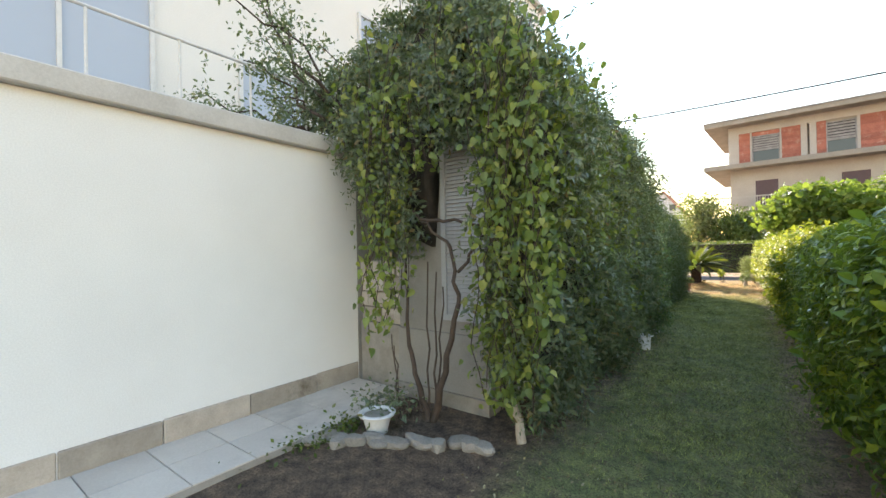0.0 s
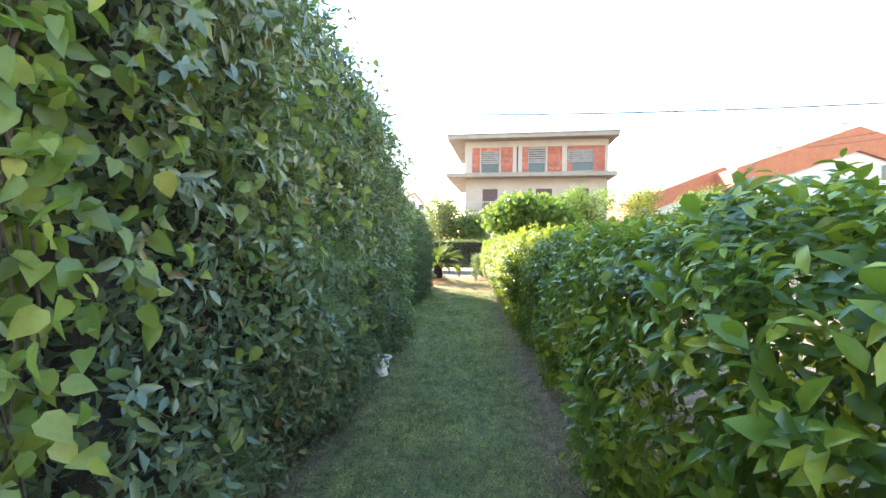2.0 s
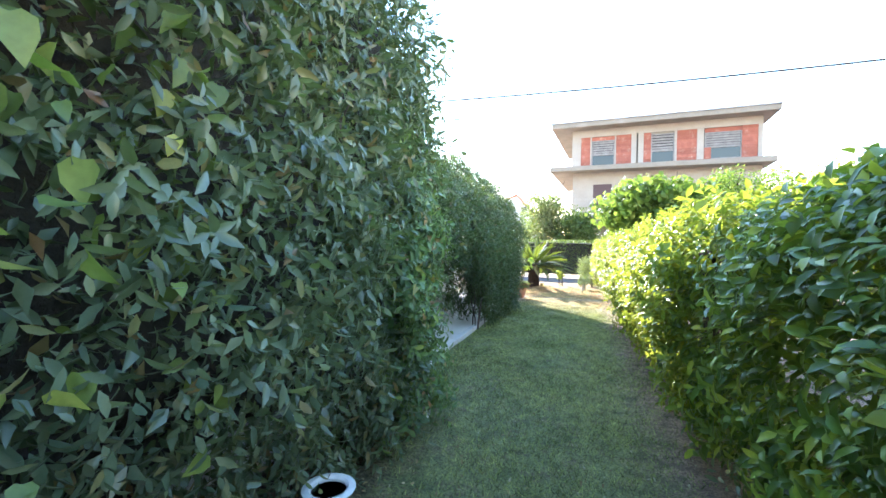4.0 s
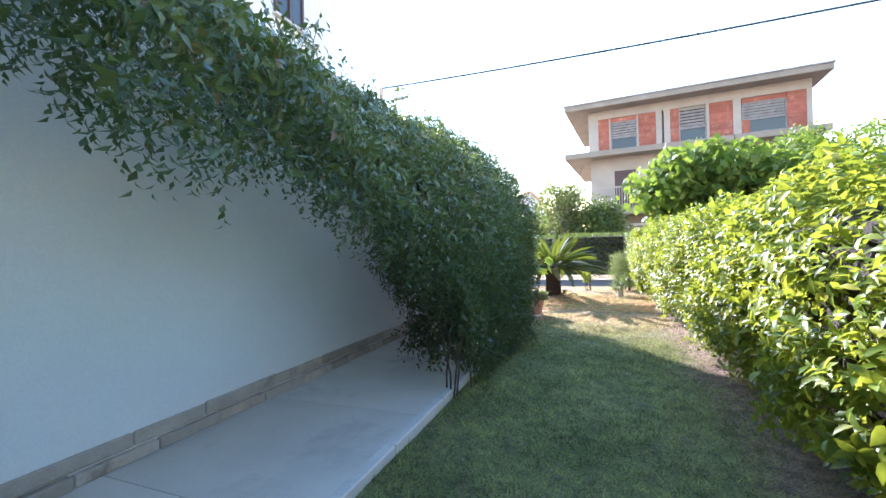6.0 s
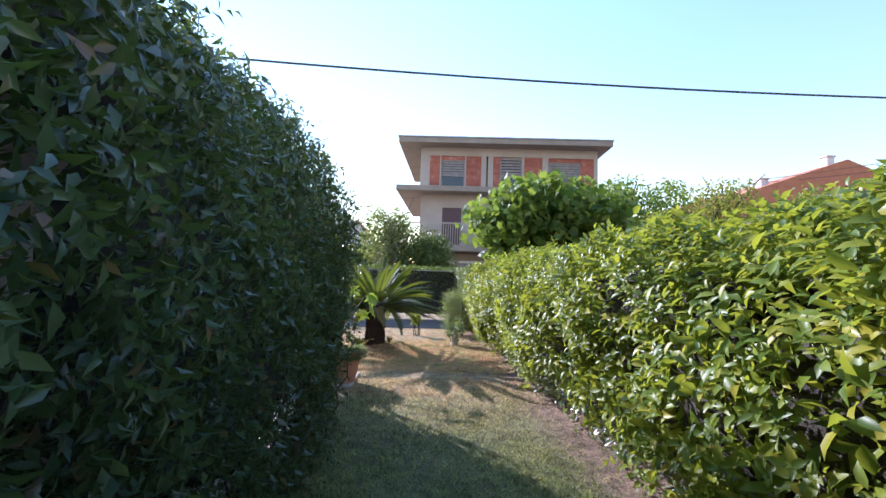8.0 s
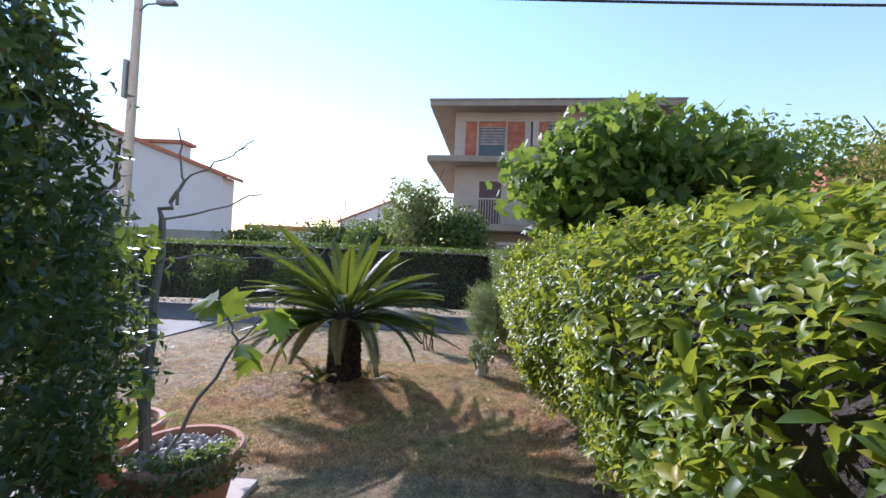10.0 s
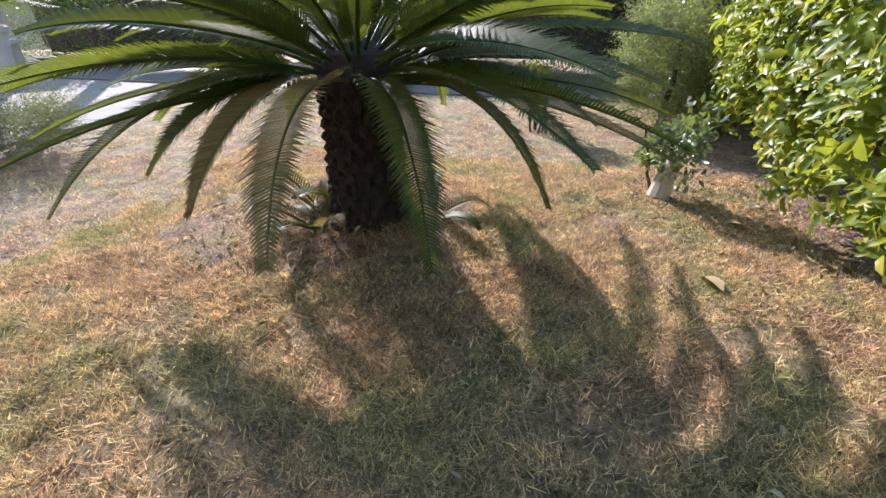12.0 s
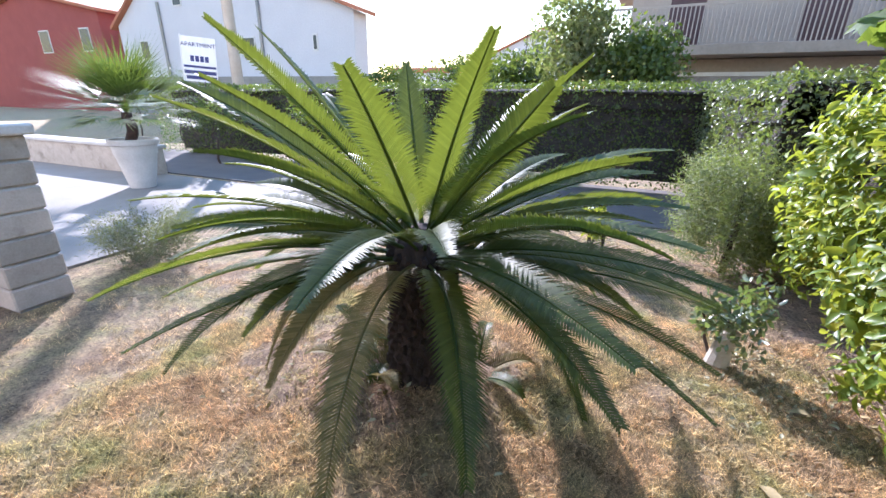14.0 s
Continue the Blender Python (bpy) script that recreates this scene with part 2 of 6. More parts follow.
M_brick = surface("hollow_brick", (0.44, 0.155, 0.105), (0.34, 0.11, 0.075), 3.0, 0.9, 12, 0.3, 0.01, stain=(0.55, 0.33, 0.26), stain_scale=2.0, per_object=0.2)
M_raw = surface("raw_concrete", (0.34, 0.285, 0.235), (0.25, 0.21, 0.17), 0.9, 0.92, 8, 0.3, 0.01, stain=(0.34, 0.29, 0.25), stain_scale=0.6)
M_rawwhite = surface("weathered_render", (0.46, 0.40, 0.35), (0.37, 0.32, 0.28), 0.7, 0.92, 10, 0.2, 0.008)
M_dark = plain("dark_interior", (0.035, 0.028, 0.03), 0.8)
M_board = surface("grey_board", (0.36, 0.33, 0.32), (0.20, 0.18, 0.18), 3, 0.85, 20, 0.2, 0.004)
M_shutter = plain("brown_shutter", (0.10, 0.055, 0.06), 0.6)
M_metalwhite = plain("white_metal", (0.72, 0.70, 0.68), 0.45)
M_louvre = plain("grey_louvre", (0.42, 0.42, 0.43), 0.5)
M_greymetal = plain("grey_metal", (0.3, 0.3, 0.3), 0.45, 0.6)
M_roof = surface("orange_roof_tile", (0.48, 0.19, 0.1), (0.38, 0.135, 0.07), 2.0, 0.85, 15, 0.5, 0.02)
M_redwall = surface("red_render", (0.34, 0.085, 0.07), (0.27, 0.065, 0.055), 0.8, 0.9, 20, 0.2, 0.004)
M_lilac = surface("pale_house_wall", (0.66, 0.64, 0.66), (0.58, 0.56, 0.58), 0.3, 0.9, 10, 0.15, 0.006)
M_sign = plain("sign_white", (0.82, 0.82, 0.84), 0.4)
M_ink = plain("sign_blue", (0.03, 0.035, 0.16), 0.5)
M_wood = surface("pole_wood", (0.52, 0.45, 0.37), (0.40, 0.33, 0.26), 3, 0.85, 30, 0.4, 0.005)
M_litter = leafy("fallen_leaf", (0.0, (0.16, 0.09, 0.04)), (0.6, (0.34, 0.26, 0.14)), (1.0, (0.5, 0.46, 0.34)), rough=0.8, through_light=0.1)
M_stone = surface("garden_stone", (0.42, 0.38, 0.33), (0.25, 0.22, 0.19), 6, 0.9, 50, 0.6, 0.01, per_object=0.3)
M_wire = plain("black_cable", (0.03, 0.03, 0.035), 0.6)
mglass, tglass, pglass = nodes_of("window_glass")
pglass.inputs["Base Color"].default_value = (0.05, 0.06, 0.075, 1)
pglass.inputs["Roughness"].default_value = 0.06
M_glass = mglass
# pale blue base colour paints the sky's reflection into the panes
mskyglass, tskyglass, pskyglass = nodes_of("sky_tinted_glass")
pskyglass.inputs["Base Color"].default_value = (0.42, 0.46, 0.54, 1)
pskyglass.inputs["Roughness"].default_value = 0.08
M_skyglass = mskyglass


# ---- building helpers ----
def thing(name, label="", category="", group="", kind="", at=(0, 0, 0)):
    ob = new(name)
    ob.location = at
    ob.empty_display_size = 0.1
    return tagged(ob, label, category, group, kind)


def part(name, bm, material, parent=None, label="", kind=""):
    """Links a bmesh (or a mesh) as one mesh object under a thing or part."""
    if isinstance(bm, bmesh.types.BMesh):
        me = bpy.data.meshes.new(name)
        bmesh.ops.recalc_face_normals(bm, faces=bm.faces)
        bm.to_mesh(me)
        bm.free()
    else:
        me = bm
    if material and not me.materials:
        me.materials.append(material)
    ob = new(name, me)
    ob.parent = parent
    return tagged(ob, label, kind=kind)


def box(bm, x0, x1, y0, y1, z0, z1, bevel=0.0):
    r = bmesh.ops.create_cube(bm, size=1.0, matrix=Matrix.LocRotScale(((x0 + x1) / 2, (y0 + y1) / 2, (z0 + z1) / 2), None, (x1 - x0, y1 - y0, z1 - z0)))
    if bevel:
        es = list({e for v in r["verts"] for e in v.link_edges})
        bmesh.ops.bevel(bm, geom=es, offset=bevel, segments=1, affect='EDGES')
    return bm


def boxed(*dims, bevel=0.0):
    return box(bmesh.new(), *dims, bevel=bevel)


def tube(bm, points, radii, sides=7):
    """A tapering round limb through the points."""
    pts = [Vector(p) for p in points]
    rings = []
    for i, p in enumerate(pts):
        d = (pts[min(i + 1, len(pts) - 1)] - pts[max(i - 1, 0)]).normalized()
        a = d.orthogonal().normalized()
        b = d.cross(a)
        r = radii[i] if isinstance(radii, (list, tuple)) else radii
        rings.append([bm.verts.new(p + r * (math.cos(2 * math.pi * k / sides) * a + math.sin(2 * math.pi * k / sides) * b)) for k in range(sides)])
    for q, r in zip(rings, rings[1:]):
        best = min(range(sides), key=lambda s: sum((q[k].co - r[(k + s) % sides].co).length for k in range(sides)))
        for k in range(sides):
            bm.faces.new((q[k], q[(k + 1) % sides], r[(k + 1 + best) % sides], r[(k + best) % sides]))
    bm.faces.new(rings[0]); bm.faces.new(rings[-1])
    return bm


def limb(rng, a, b, r0, r1, wob=0.05, n=6):
    a, b = np.array(a, float), np.array(b, float)
    pts = [a + (b - a) * i / n + (rng.normal(size=3) * wob if 0 < i < n else 0) for i in range(n + 1)]
    return pts, [r0 + (r1 - r0) * i / n for i in range(n + 1)]


def lathe(bm, profile, segs=32, centre=(0, 0)):
    rings = [[bm.verts.new((centre[0] + r * math.cos(2 * math.pi * k / segs), centre[1] + r * math.sin(2 * math.pi * k / segs), z)) for k in range(segs)] for r, z in profile]
    for q, r in zip(rings, rings[1:]):
        for k in range(segs):
            bm.faces.new((q[k], q[(k + 1) % segs], r[(k + 1) % segs], r[k]))
    bm.faces.new(rings[0]); bm.faces.new(rings[-1])
    return bm


def tri_mesh(name, verts, tris):
    me = bpy.data.meshes.new(name)
    v, f = np.asarray(verts, np.float32), np.asarray(tris, np.int32)
    me.vertices.add(len(v)); me.vertices.foreach_set("co", v.ravel())
    me.loops.add(f.size); me.loops.foreach_set("vertex_index", f.ravel())
    me.polygons.add(len(f)); me.polygons.foreach_set("loop_start", np.arange(0, f.size, 3, dtype=np.int32))
    me.update(calc_edges=True)
    me.validate()
    return me


def leaf_shape(width, curl=0.08, fold=0.06):
    v = np.array([(0, 0, 0), (-width * 0.8, 0.3, fold), (0, 0.35, 0), (width * 0.8, 0.3, fold), (-width * 0.75, 0.66, fold - curl * 0.3), (0, 0.7, -curl * 0.3), (width * 0.75, 0.66, fold - curl * 0.3), (0, 1, -curl)])
    f = np.array([(0, 2, 1), (0, 3, 2), (1, 2, 5), (1, 5, 4), (2, 3, 6), (2, 6, 5), (4, 5, 7), (5, 6, 7)])
    return v, f


def small_leaf(width):
    return np.array([(0, 0, 0), (-width, 0.45, 0.06), (width, 0.45, 0.06), (0, 1, -0.06)]), np.array([(0, 3, 1), (0, 2, 3)])


def folded_leaf(width, curl=0.12, fold=0.1):
    return np.array([(0, 0, 0), (-width, 0.42, fold), (0, 0.46, 0), (width, 0.42, fold), (0, 1, -curl)]), np.array([(0, 2, 1), (0, 3, 2), (1, 2, 4), (2, 3, 4)])


def heart_leaf():
    v = np.array([(0, 0.02, 0), (-0.17, -0.02, 0.05), (-0.36, 0.2, 0.12), (-0.31, 0.55, 0.05), (0.03, 1, -0.22), (0.26, 0.57, 0.09), (0.35, 0.22, 0.14), (0.19, -0.01, 0.06), (0, 0.45, -0.03)])
    return v, np.array([(0, 8, 1), (1, 8, 2), (2, 8, 3), (3, 8, 4), (4, 8, 5), (5, 8, 6), (6, 8, 7), (7, 8, 0)])[:, ::-1]


def lobed_leaf():
    """A fig leaf: five rounded fingers round a palm."""
    pts = []
    for ang, ln in ((-120, 0.5), (-95, 0.34), (-62, 0.72), (-40, 0.42), (-22, 0.8), (-14, 0.62), (0, 1.0), (14, 0.62), (22, 0.8), (40, 0.42), (62, 0.72), (95, 0.34), (120, 0.5)):
        pts.append((ln * math.sin(radians(ang)), 0.3 + ln * 0.7 * math.cos(radians(ang)), 0.05 * math.cos(3 * radians(ang)) - 0.12 * ln * ln))
    v = np.array([(0, 0.3, 0)] + pts + [(0, 0, 0)])
    n = len(pts)
    f = [(0, i + 1, i) for i in range(1, n)] + [(0, n + 1, n), (0, 1, n + 1)]
    return v, np.array(f)


def scatter_leaves(name, P, N, size, shape, rng, flat=0.6, droop=0.4):
    """One mesh of many leaves at the places P that face roughly along N."""
    T, F = shape
    n = len(P)
    nn = N * flat + rng.normal(size=(n, 3)) * (1 - flat)
    nn /= np.linalg.norm(nn, axis=1)[:, None] + 1e-9
    d = rng.normal(size=(n, 3)) + np.array([0, 0, -2.0 * droop])
    d -= (d * nn).sum(1)[:, None] * nn
    d /= np.linalg.norm(d, axis=1)[:, None] + 1e-9
    s = np.cross(d, nn)
    V = P[:, None] + size[:, None, None] * (T[None, :, 0:1] * s[:, None] + T[None, :, 1:2] * d[:, None] + T[None, :, 2:3] * nn[:, None])
    Fi = (F[None] + (np.arange(n) * len(T))[:, None, None]).reshape(-1, 3)
    return tri_mesh(name, V.reshape(-1, 3), Fi)


def unit(a):
    return a / (np.linalg.norm(a, axis=-1)[..., None] + 1e-9)


def leafy_shoots(name, P, N, bias, leaves, step, size, shape, rng, wild=0.35, droop=0.25, open_out=0.75):
    """One mesh of leafy shoots that start at P: each carries leaves in turn round a bending axis."""
    T, F = shape
    n = len(P)
    axis = unit(N * 0.55 + np.array(bias) + rng.normal(size=(n, 3)) * wild)
    side = unit(np.cross(axis, rng.normal(size=(n, 3))))
    V = []
    for j in range(leaves):
        axis = unit(axis + np.array([0, 0, -droop * 0.25]) + rng.normal(size=(n, 3)) * 0.05)
        P = P + axis * (step * rng.uniform(0.7, 1.3, n))[:, None]
        a = 2.4 * j + rng.uniform(-0.4, 0.4, n)
        out = side * np.cos(a)[:, None] + np.cross(axis, side) * np.sin(a)[:, None]
        d = unit(axis * (1 - open_out * (0.55 + 0.45 * (1 - j / leaves))) + out * open_out + np.array([0, 0, -droop * 0.5]))
        nn = unit(axis - (axis * d).sum(1)[:, None] * d + N * 0.25)
        nn = unit(nn - (nn * d).sum(1)[:, None] * d)
        w = np.cross(d, nn)
        z = rng.uniform(*size, n)[:, None, None] * (1 - 0.45 * (j / leaves) ** 2)
        V.append(P[:, None] + z * (T[None, :, 0:1] * w[:, None] + T[None, :, 1:2] * d[:, None] + T[None, :, 2:3] * nn[:, None]))
    V = np.concatenate(V)
    Fi = (F[None] + (np.arange(len(V)) * len(T))[:, None, None]).reshape(-1, 3)
    return tri_mesh(name, V.reshape(-1, 3), Fi)


def wavy(a, b, seed):
    """A smooth bumpy field, about -1 to 1."""
    r = np.random.default_rng(seed)
    out = 0
    for k, amp in ((1.3, 0.5), (2.9, 0.35), (6.1, 0.22), (11.0, 0.12)):
        p = r.uniform(0, 6.28, 4)
        out = out + amp * (np.sin(k * a + p[0] + 0.7 * np.sin(k * b * 0.6 + p[1])) * np.cos(k * 0.9 * b + p[2] + 0.5 * np.sin(k * a * 0.8 + p[3])))
    return out


class Sheet:
    """A bent surface over the unit square, with its normals."""

    def __init__(self, fn, bulge=0.12, seed=1, scale=1.0, gap=1.0, sparse=None):
        self.gap, self.sparse = gap, sparse
        self.fn, self.bulge, self.seed, self.scale = fn, bulge, seed, scale

    def at(self, u, v, inset=0.0):
        e = 1e-3
        p = self.fn(u, v)
        n = np.cross(self.fn(u + e, v) - p, self.fn(u, v + e) - p)
        n /= np.linalg.norm(n, axis=-1)[..., None] + 1e-12
        w = wavy(p[..., 1] * self.scale, (p[..., 2] + p[..., 0]) * self.scale, self.seed)
        return p + n * (w * self.bulge - inset)[..., None], n

    def sample(self, rng, count, depth=0.3):
        u, v = rng.uniform(size=count * 2), rng.uniform(size=count * 2)
        e = 1e-3
        p = self.fn(u, v)
        area = np.linalg.norm(np.cross(self.fn(u + e, v) - p, self.fn(u, v + e) - p), axis=-1)
        keep = rng.uniform(size=count * 2) < np.clip(area / np.quantile(area, 0.97), 0, 1)
        u, v, p = u[keep], v[keep], p[keep]
        thin = wavy(p[:, 1] * 1.5 + 3, (p[:, 2] + p[:, 0]) * 1.5, self.seed + 50) < -0.42
        keep = ~thin | (rng.uniform(size=len(u)) < self.gap)
        if self.sparse:
            keep &= rng.uniform(size=len(u)) < self.sparse(p)
        u, v = u[keep][:count], v[keep][:count]
        return self.at(u, v, depth * rng.uniform(size=len(u)) ** 1.7 - 0.04)

    # solid sheet behind the leaves, standing in for the shaded twiggy inside
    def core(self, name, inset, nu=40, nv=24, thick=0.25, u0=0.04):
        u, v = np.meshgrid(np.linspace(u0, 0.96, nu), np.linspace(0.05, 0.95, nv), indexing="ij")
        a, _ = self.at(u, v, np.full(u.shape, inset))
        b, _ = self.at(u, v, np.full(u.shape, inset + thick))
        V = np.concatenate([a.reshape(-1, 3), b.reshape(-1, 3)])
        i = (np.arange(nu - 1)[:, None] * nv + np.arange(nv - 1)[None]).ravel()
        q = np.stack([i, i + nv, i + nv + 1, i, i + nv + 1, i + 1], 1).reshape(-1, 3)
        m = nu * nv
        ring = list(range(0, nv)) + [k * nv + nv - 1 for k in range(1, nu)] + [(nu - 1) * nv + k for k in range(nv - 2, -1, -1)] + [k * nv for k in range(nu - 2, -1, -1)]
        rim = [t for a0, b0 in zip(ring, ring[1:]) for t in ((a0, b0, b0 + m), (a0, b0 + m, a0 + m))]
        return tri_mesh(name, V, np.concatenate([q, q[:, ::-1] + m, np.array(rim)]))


def polyline(points):
    """Arc-length interpolation of (x, z) points."""
    p = np.array(points, float)
    s = np.concatenate([[0], np.cumsum(np.linalg.norm(np.diff(p, axis=0), axis=1))])
    s /= s[-1]
    return lambda v: (np.interp(v, s, p[:, 0]), np.interp(v, s, p[:, 1]))


# ---- ground ----
def ground_height(x, y):
    mound = 0.16 * np.exp(-(((x + 1.35) / 0.75) ** 2 + ((y - 20.45) / 0.75) ** 2))
    verge = 0.05 * np.clip((x - 0.8) / 0.5, 0, 1) * (x < 4)
    rough = np.clip((y - 17.6) / 1.0, 0, 1) * np.clip((24.3 - y) / 1.0, 0, 1) * np.clip((x + 4.6) / 0.5, 0, 1) * np.clip((1.5 - x) / 0.4, 0, 1)
    clods = 0.011 * wavy(x * 6.5, y * 6.5, 15) + 0.006 * wavy(x * 17 + 2, y * 17, 16)
    return mound + verge + 0.012 * wavy(x * 1.7, y * 1.7, 5) * (np.abs(x) < 8) + rough * clods


def build_ground():
    xs = np.concatenate([[-2500, -400, -120, -40, -16], np.arange(-9, -4.59, 0.2), np.arange(-4.55, 1.44, 0.05), np.arange(1.5, 5.01, 0.2), [8, 16, 40, 120, 400, 2500]])
    ys = np.concatenate([[-2500, -300, -60, -15], np.arange(-4, 17.55, 0.2), np.arange(17.6, 23.52, 0.05), np.arange(23.6, 28.01, 0.2), [32, 45, 90, 200, 600, 3000]])
    X, Y = np.meshgrid(xs, ys, indexing="ij")
    V = np.stack([X, Y, ground_height(X, Y)], -1).reshape(-1, 3)
    ny = len(ys)
    i = (np.arange(len(xs) - 1)[:, None] * ny + np.arange(ny - 1)[None]).ravel()
    F = np.stack([i, i + ny, i + ny + 1, i, i + ny + 1, i + 1], 1).reshape(-1, 3)
    me = tri_mesh("ground", V, F)
    for p in me.polygons:
        p.use_smooth = True
    tagged(part("ground", me, M_ground), "lawn of patchy green and straw-dry grass over reddish soil", "ground", kind="structure")


def build_grass():
    rng = np.random.default_rng(3)
    n = 285000
    x, y = rng.uniform(-1.6, 1.15, n), rng.uniform(1.5, 18.2, n)
    dens = 0.6 + 0.5 * wavy(x * 2.6, y * 2.6, 9)
    dens *= np.where(y < 10, np.clip((x + 1.25 + 0.2 * wavy(y * 2, x, 2)) / 0.7, 0.04, 1) ** 1.2, 1)
    dens *= np.clip((1.05 - x + 0.2 * wavy(y * 2, x, 4)) / 0.5, 0.05, 1)
    dens *= np.clip(0.25 + (y - 2.2) / 3.5 + 0.3 * wavy(x * 2, y * 2, 12), 0.08, 1)
    keep = (rng.uniform(size=n) < dens) & ~((x < -1.45) & (y > 17.2))
    x, y = x[keep], y[keep]
    h, reach, w = rng.uniform(0.012, 0.045, len(x)), rng.uniform(0.3, 1.8, len(x)), rng.uniform(0.0025, 0.0055, len(x))
    # dry tufts round the cycad: blades lie flat and fan out from each tuft
    m, per = 30000, 26
    near = rng.uniform(size=m) < 0.72
    tx = np.where(near, rng.uniform(-3.1, 1.1, m), rng.uniform(-4.6, 1.2, m))
    ty = np.where(near, rng.uniform(18.7, 21.9, m), rng.uniform(17.3, 24.4, m))
    thick = 0.7 + 0.75 * wavy(tx * 3.4, ty * 3.4, 19)
    thick *= np.where(np.hypot((tx + 1.75) / 1.0, (ty - 20.55) / 0.75) < 0.9, 0.22, 1) * np.clip((1.1 - tx) / 0.4, 0.1, 1)
    keep = (rng.uniform(size=m) < thick) & ~((tx < -1.4) & (ty < 18.5))
    tx, ty = tx[keep], ty[keep]
    big = rng.uniform(0.6, 1.5, len(tx))
    x2 = (tx[:, None] + rng.normal(size=(len(tx), per)) * 0.026 * big[:, None]).ravel()
    y2 = (ty[:, None] + rng.normal(size=(len(tx), per)) * 0.026 * big[:, None]).ravel()
    b2 = np.repeat(big, per)
    h2, reach2, w2 = b2 * rng.uniform(0.01, 0.03, len(x2)), rng.uniform(0.5, 2.0, len(x2)), rng.uniform(0.0014, 0.0032, len(x2))
    x, y = np.concatenate([x, x2]), np.concatenate([y, y2])
    h, reach, w = np.concatenate([h, h2]), np.concatenate([reach, reach2]), np.concatenate([w, w2])
    n = len(x)
    a, la = rng.uniform(0, 6.28, n), rng.uniform(0, 6.28, n)
    base = np.stack([x, y, ground_height(x, y) - 0.004], 1)
    side = np.stack([np.cos(a) * w, np.sin(a) * w, 0 * w], 1)
    tip = base + np.stack([np.cos(la) * reach * h, np.sin(la) * reach * h, h], 1)
    V = np.stack([base - side, base + side, tip], 1).reshape(-1, 3)
    me = tri_mesh("grass", V, np.arange(3 * n).reshape(-1, 3))
    tagged(part("grass", me, M_blade), "short mown grass, green near the house and dry by the cycad", "grass", kind="stuff")


def build_litter():
    rng = np.random.default_rng(8)
    n = 3600
    x = np.concatenate([rng.uniform(-1.45, 0.95, 1500), rng.normal(0.55, 0.3, 700), rng.normal(-1.75, 0.45, 500), rng.uniform(-1.35, 0.9, 420), rng.uniform(0.5, 1.3, 230), rng.uniform(-1.4, -0.5, 250)])
    y = np.concatenate([rng.uniform(1.4, 11.0, 1500), rng.normal(21.25, 0.3, 700), rng.normal(20.45, 0.4, 500), rng.uniform(1.6, 20, 420), rng.uniform(2.5, 21.5, 230), rng.uniform(2.4, 9, 250)])
    P = np.stack([x, y, ground_height(x, y) + 0.02], 1)
    N = np.tile([0, 0, 1.0], (n, 1))
    me = scatter_leaves("fallen_leaves", P, N, np.concatenate([rng.uniform(0.012, 0.035, 1500), rng.uniform(0.02, 0.05, n - 1500)]), leaf_shape(0.22, 0.2, 0.12), rng, 0.75, 0)
    tagged(part("fallen_leaves", me, M_litter), "dry brown and pale fallen leaves on the lawn", "leaf litter", kind="stuff")
    for p, s, r in (((0.28, 20.27), 0.16, 20), ((0.62, 21.0), 0.12, 80), ((-1.6, 19.9), 0.09, 10)):
        v, f = leaf_shape(0.24, 0.25, 0.12)
        ob = part("fallen_leaf", tri_mesh("fallen_leaf", v * s, f), M_litter)
        ob.matrix_world = pose(p[0], p[1], float(ground_height(np.array(p[0]), np.array(p[1]))) + 0.025, 4, 3, r)
        tagged(ob, "large curled dry leaf lying on the grass", "leaf")


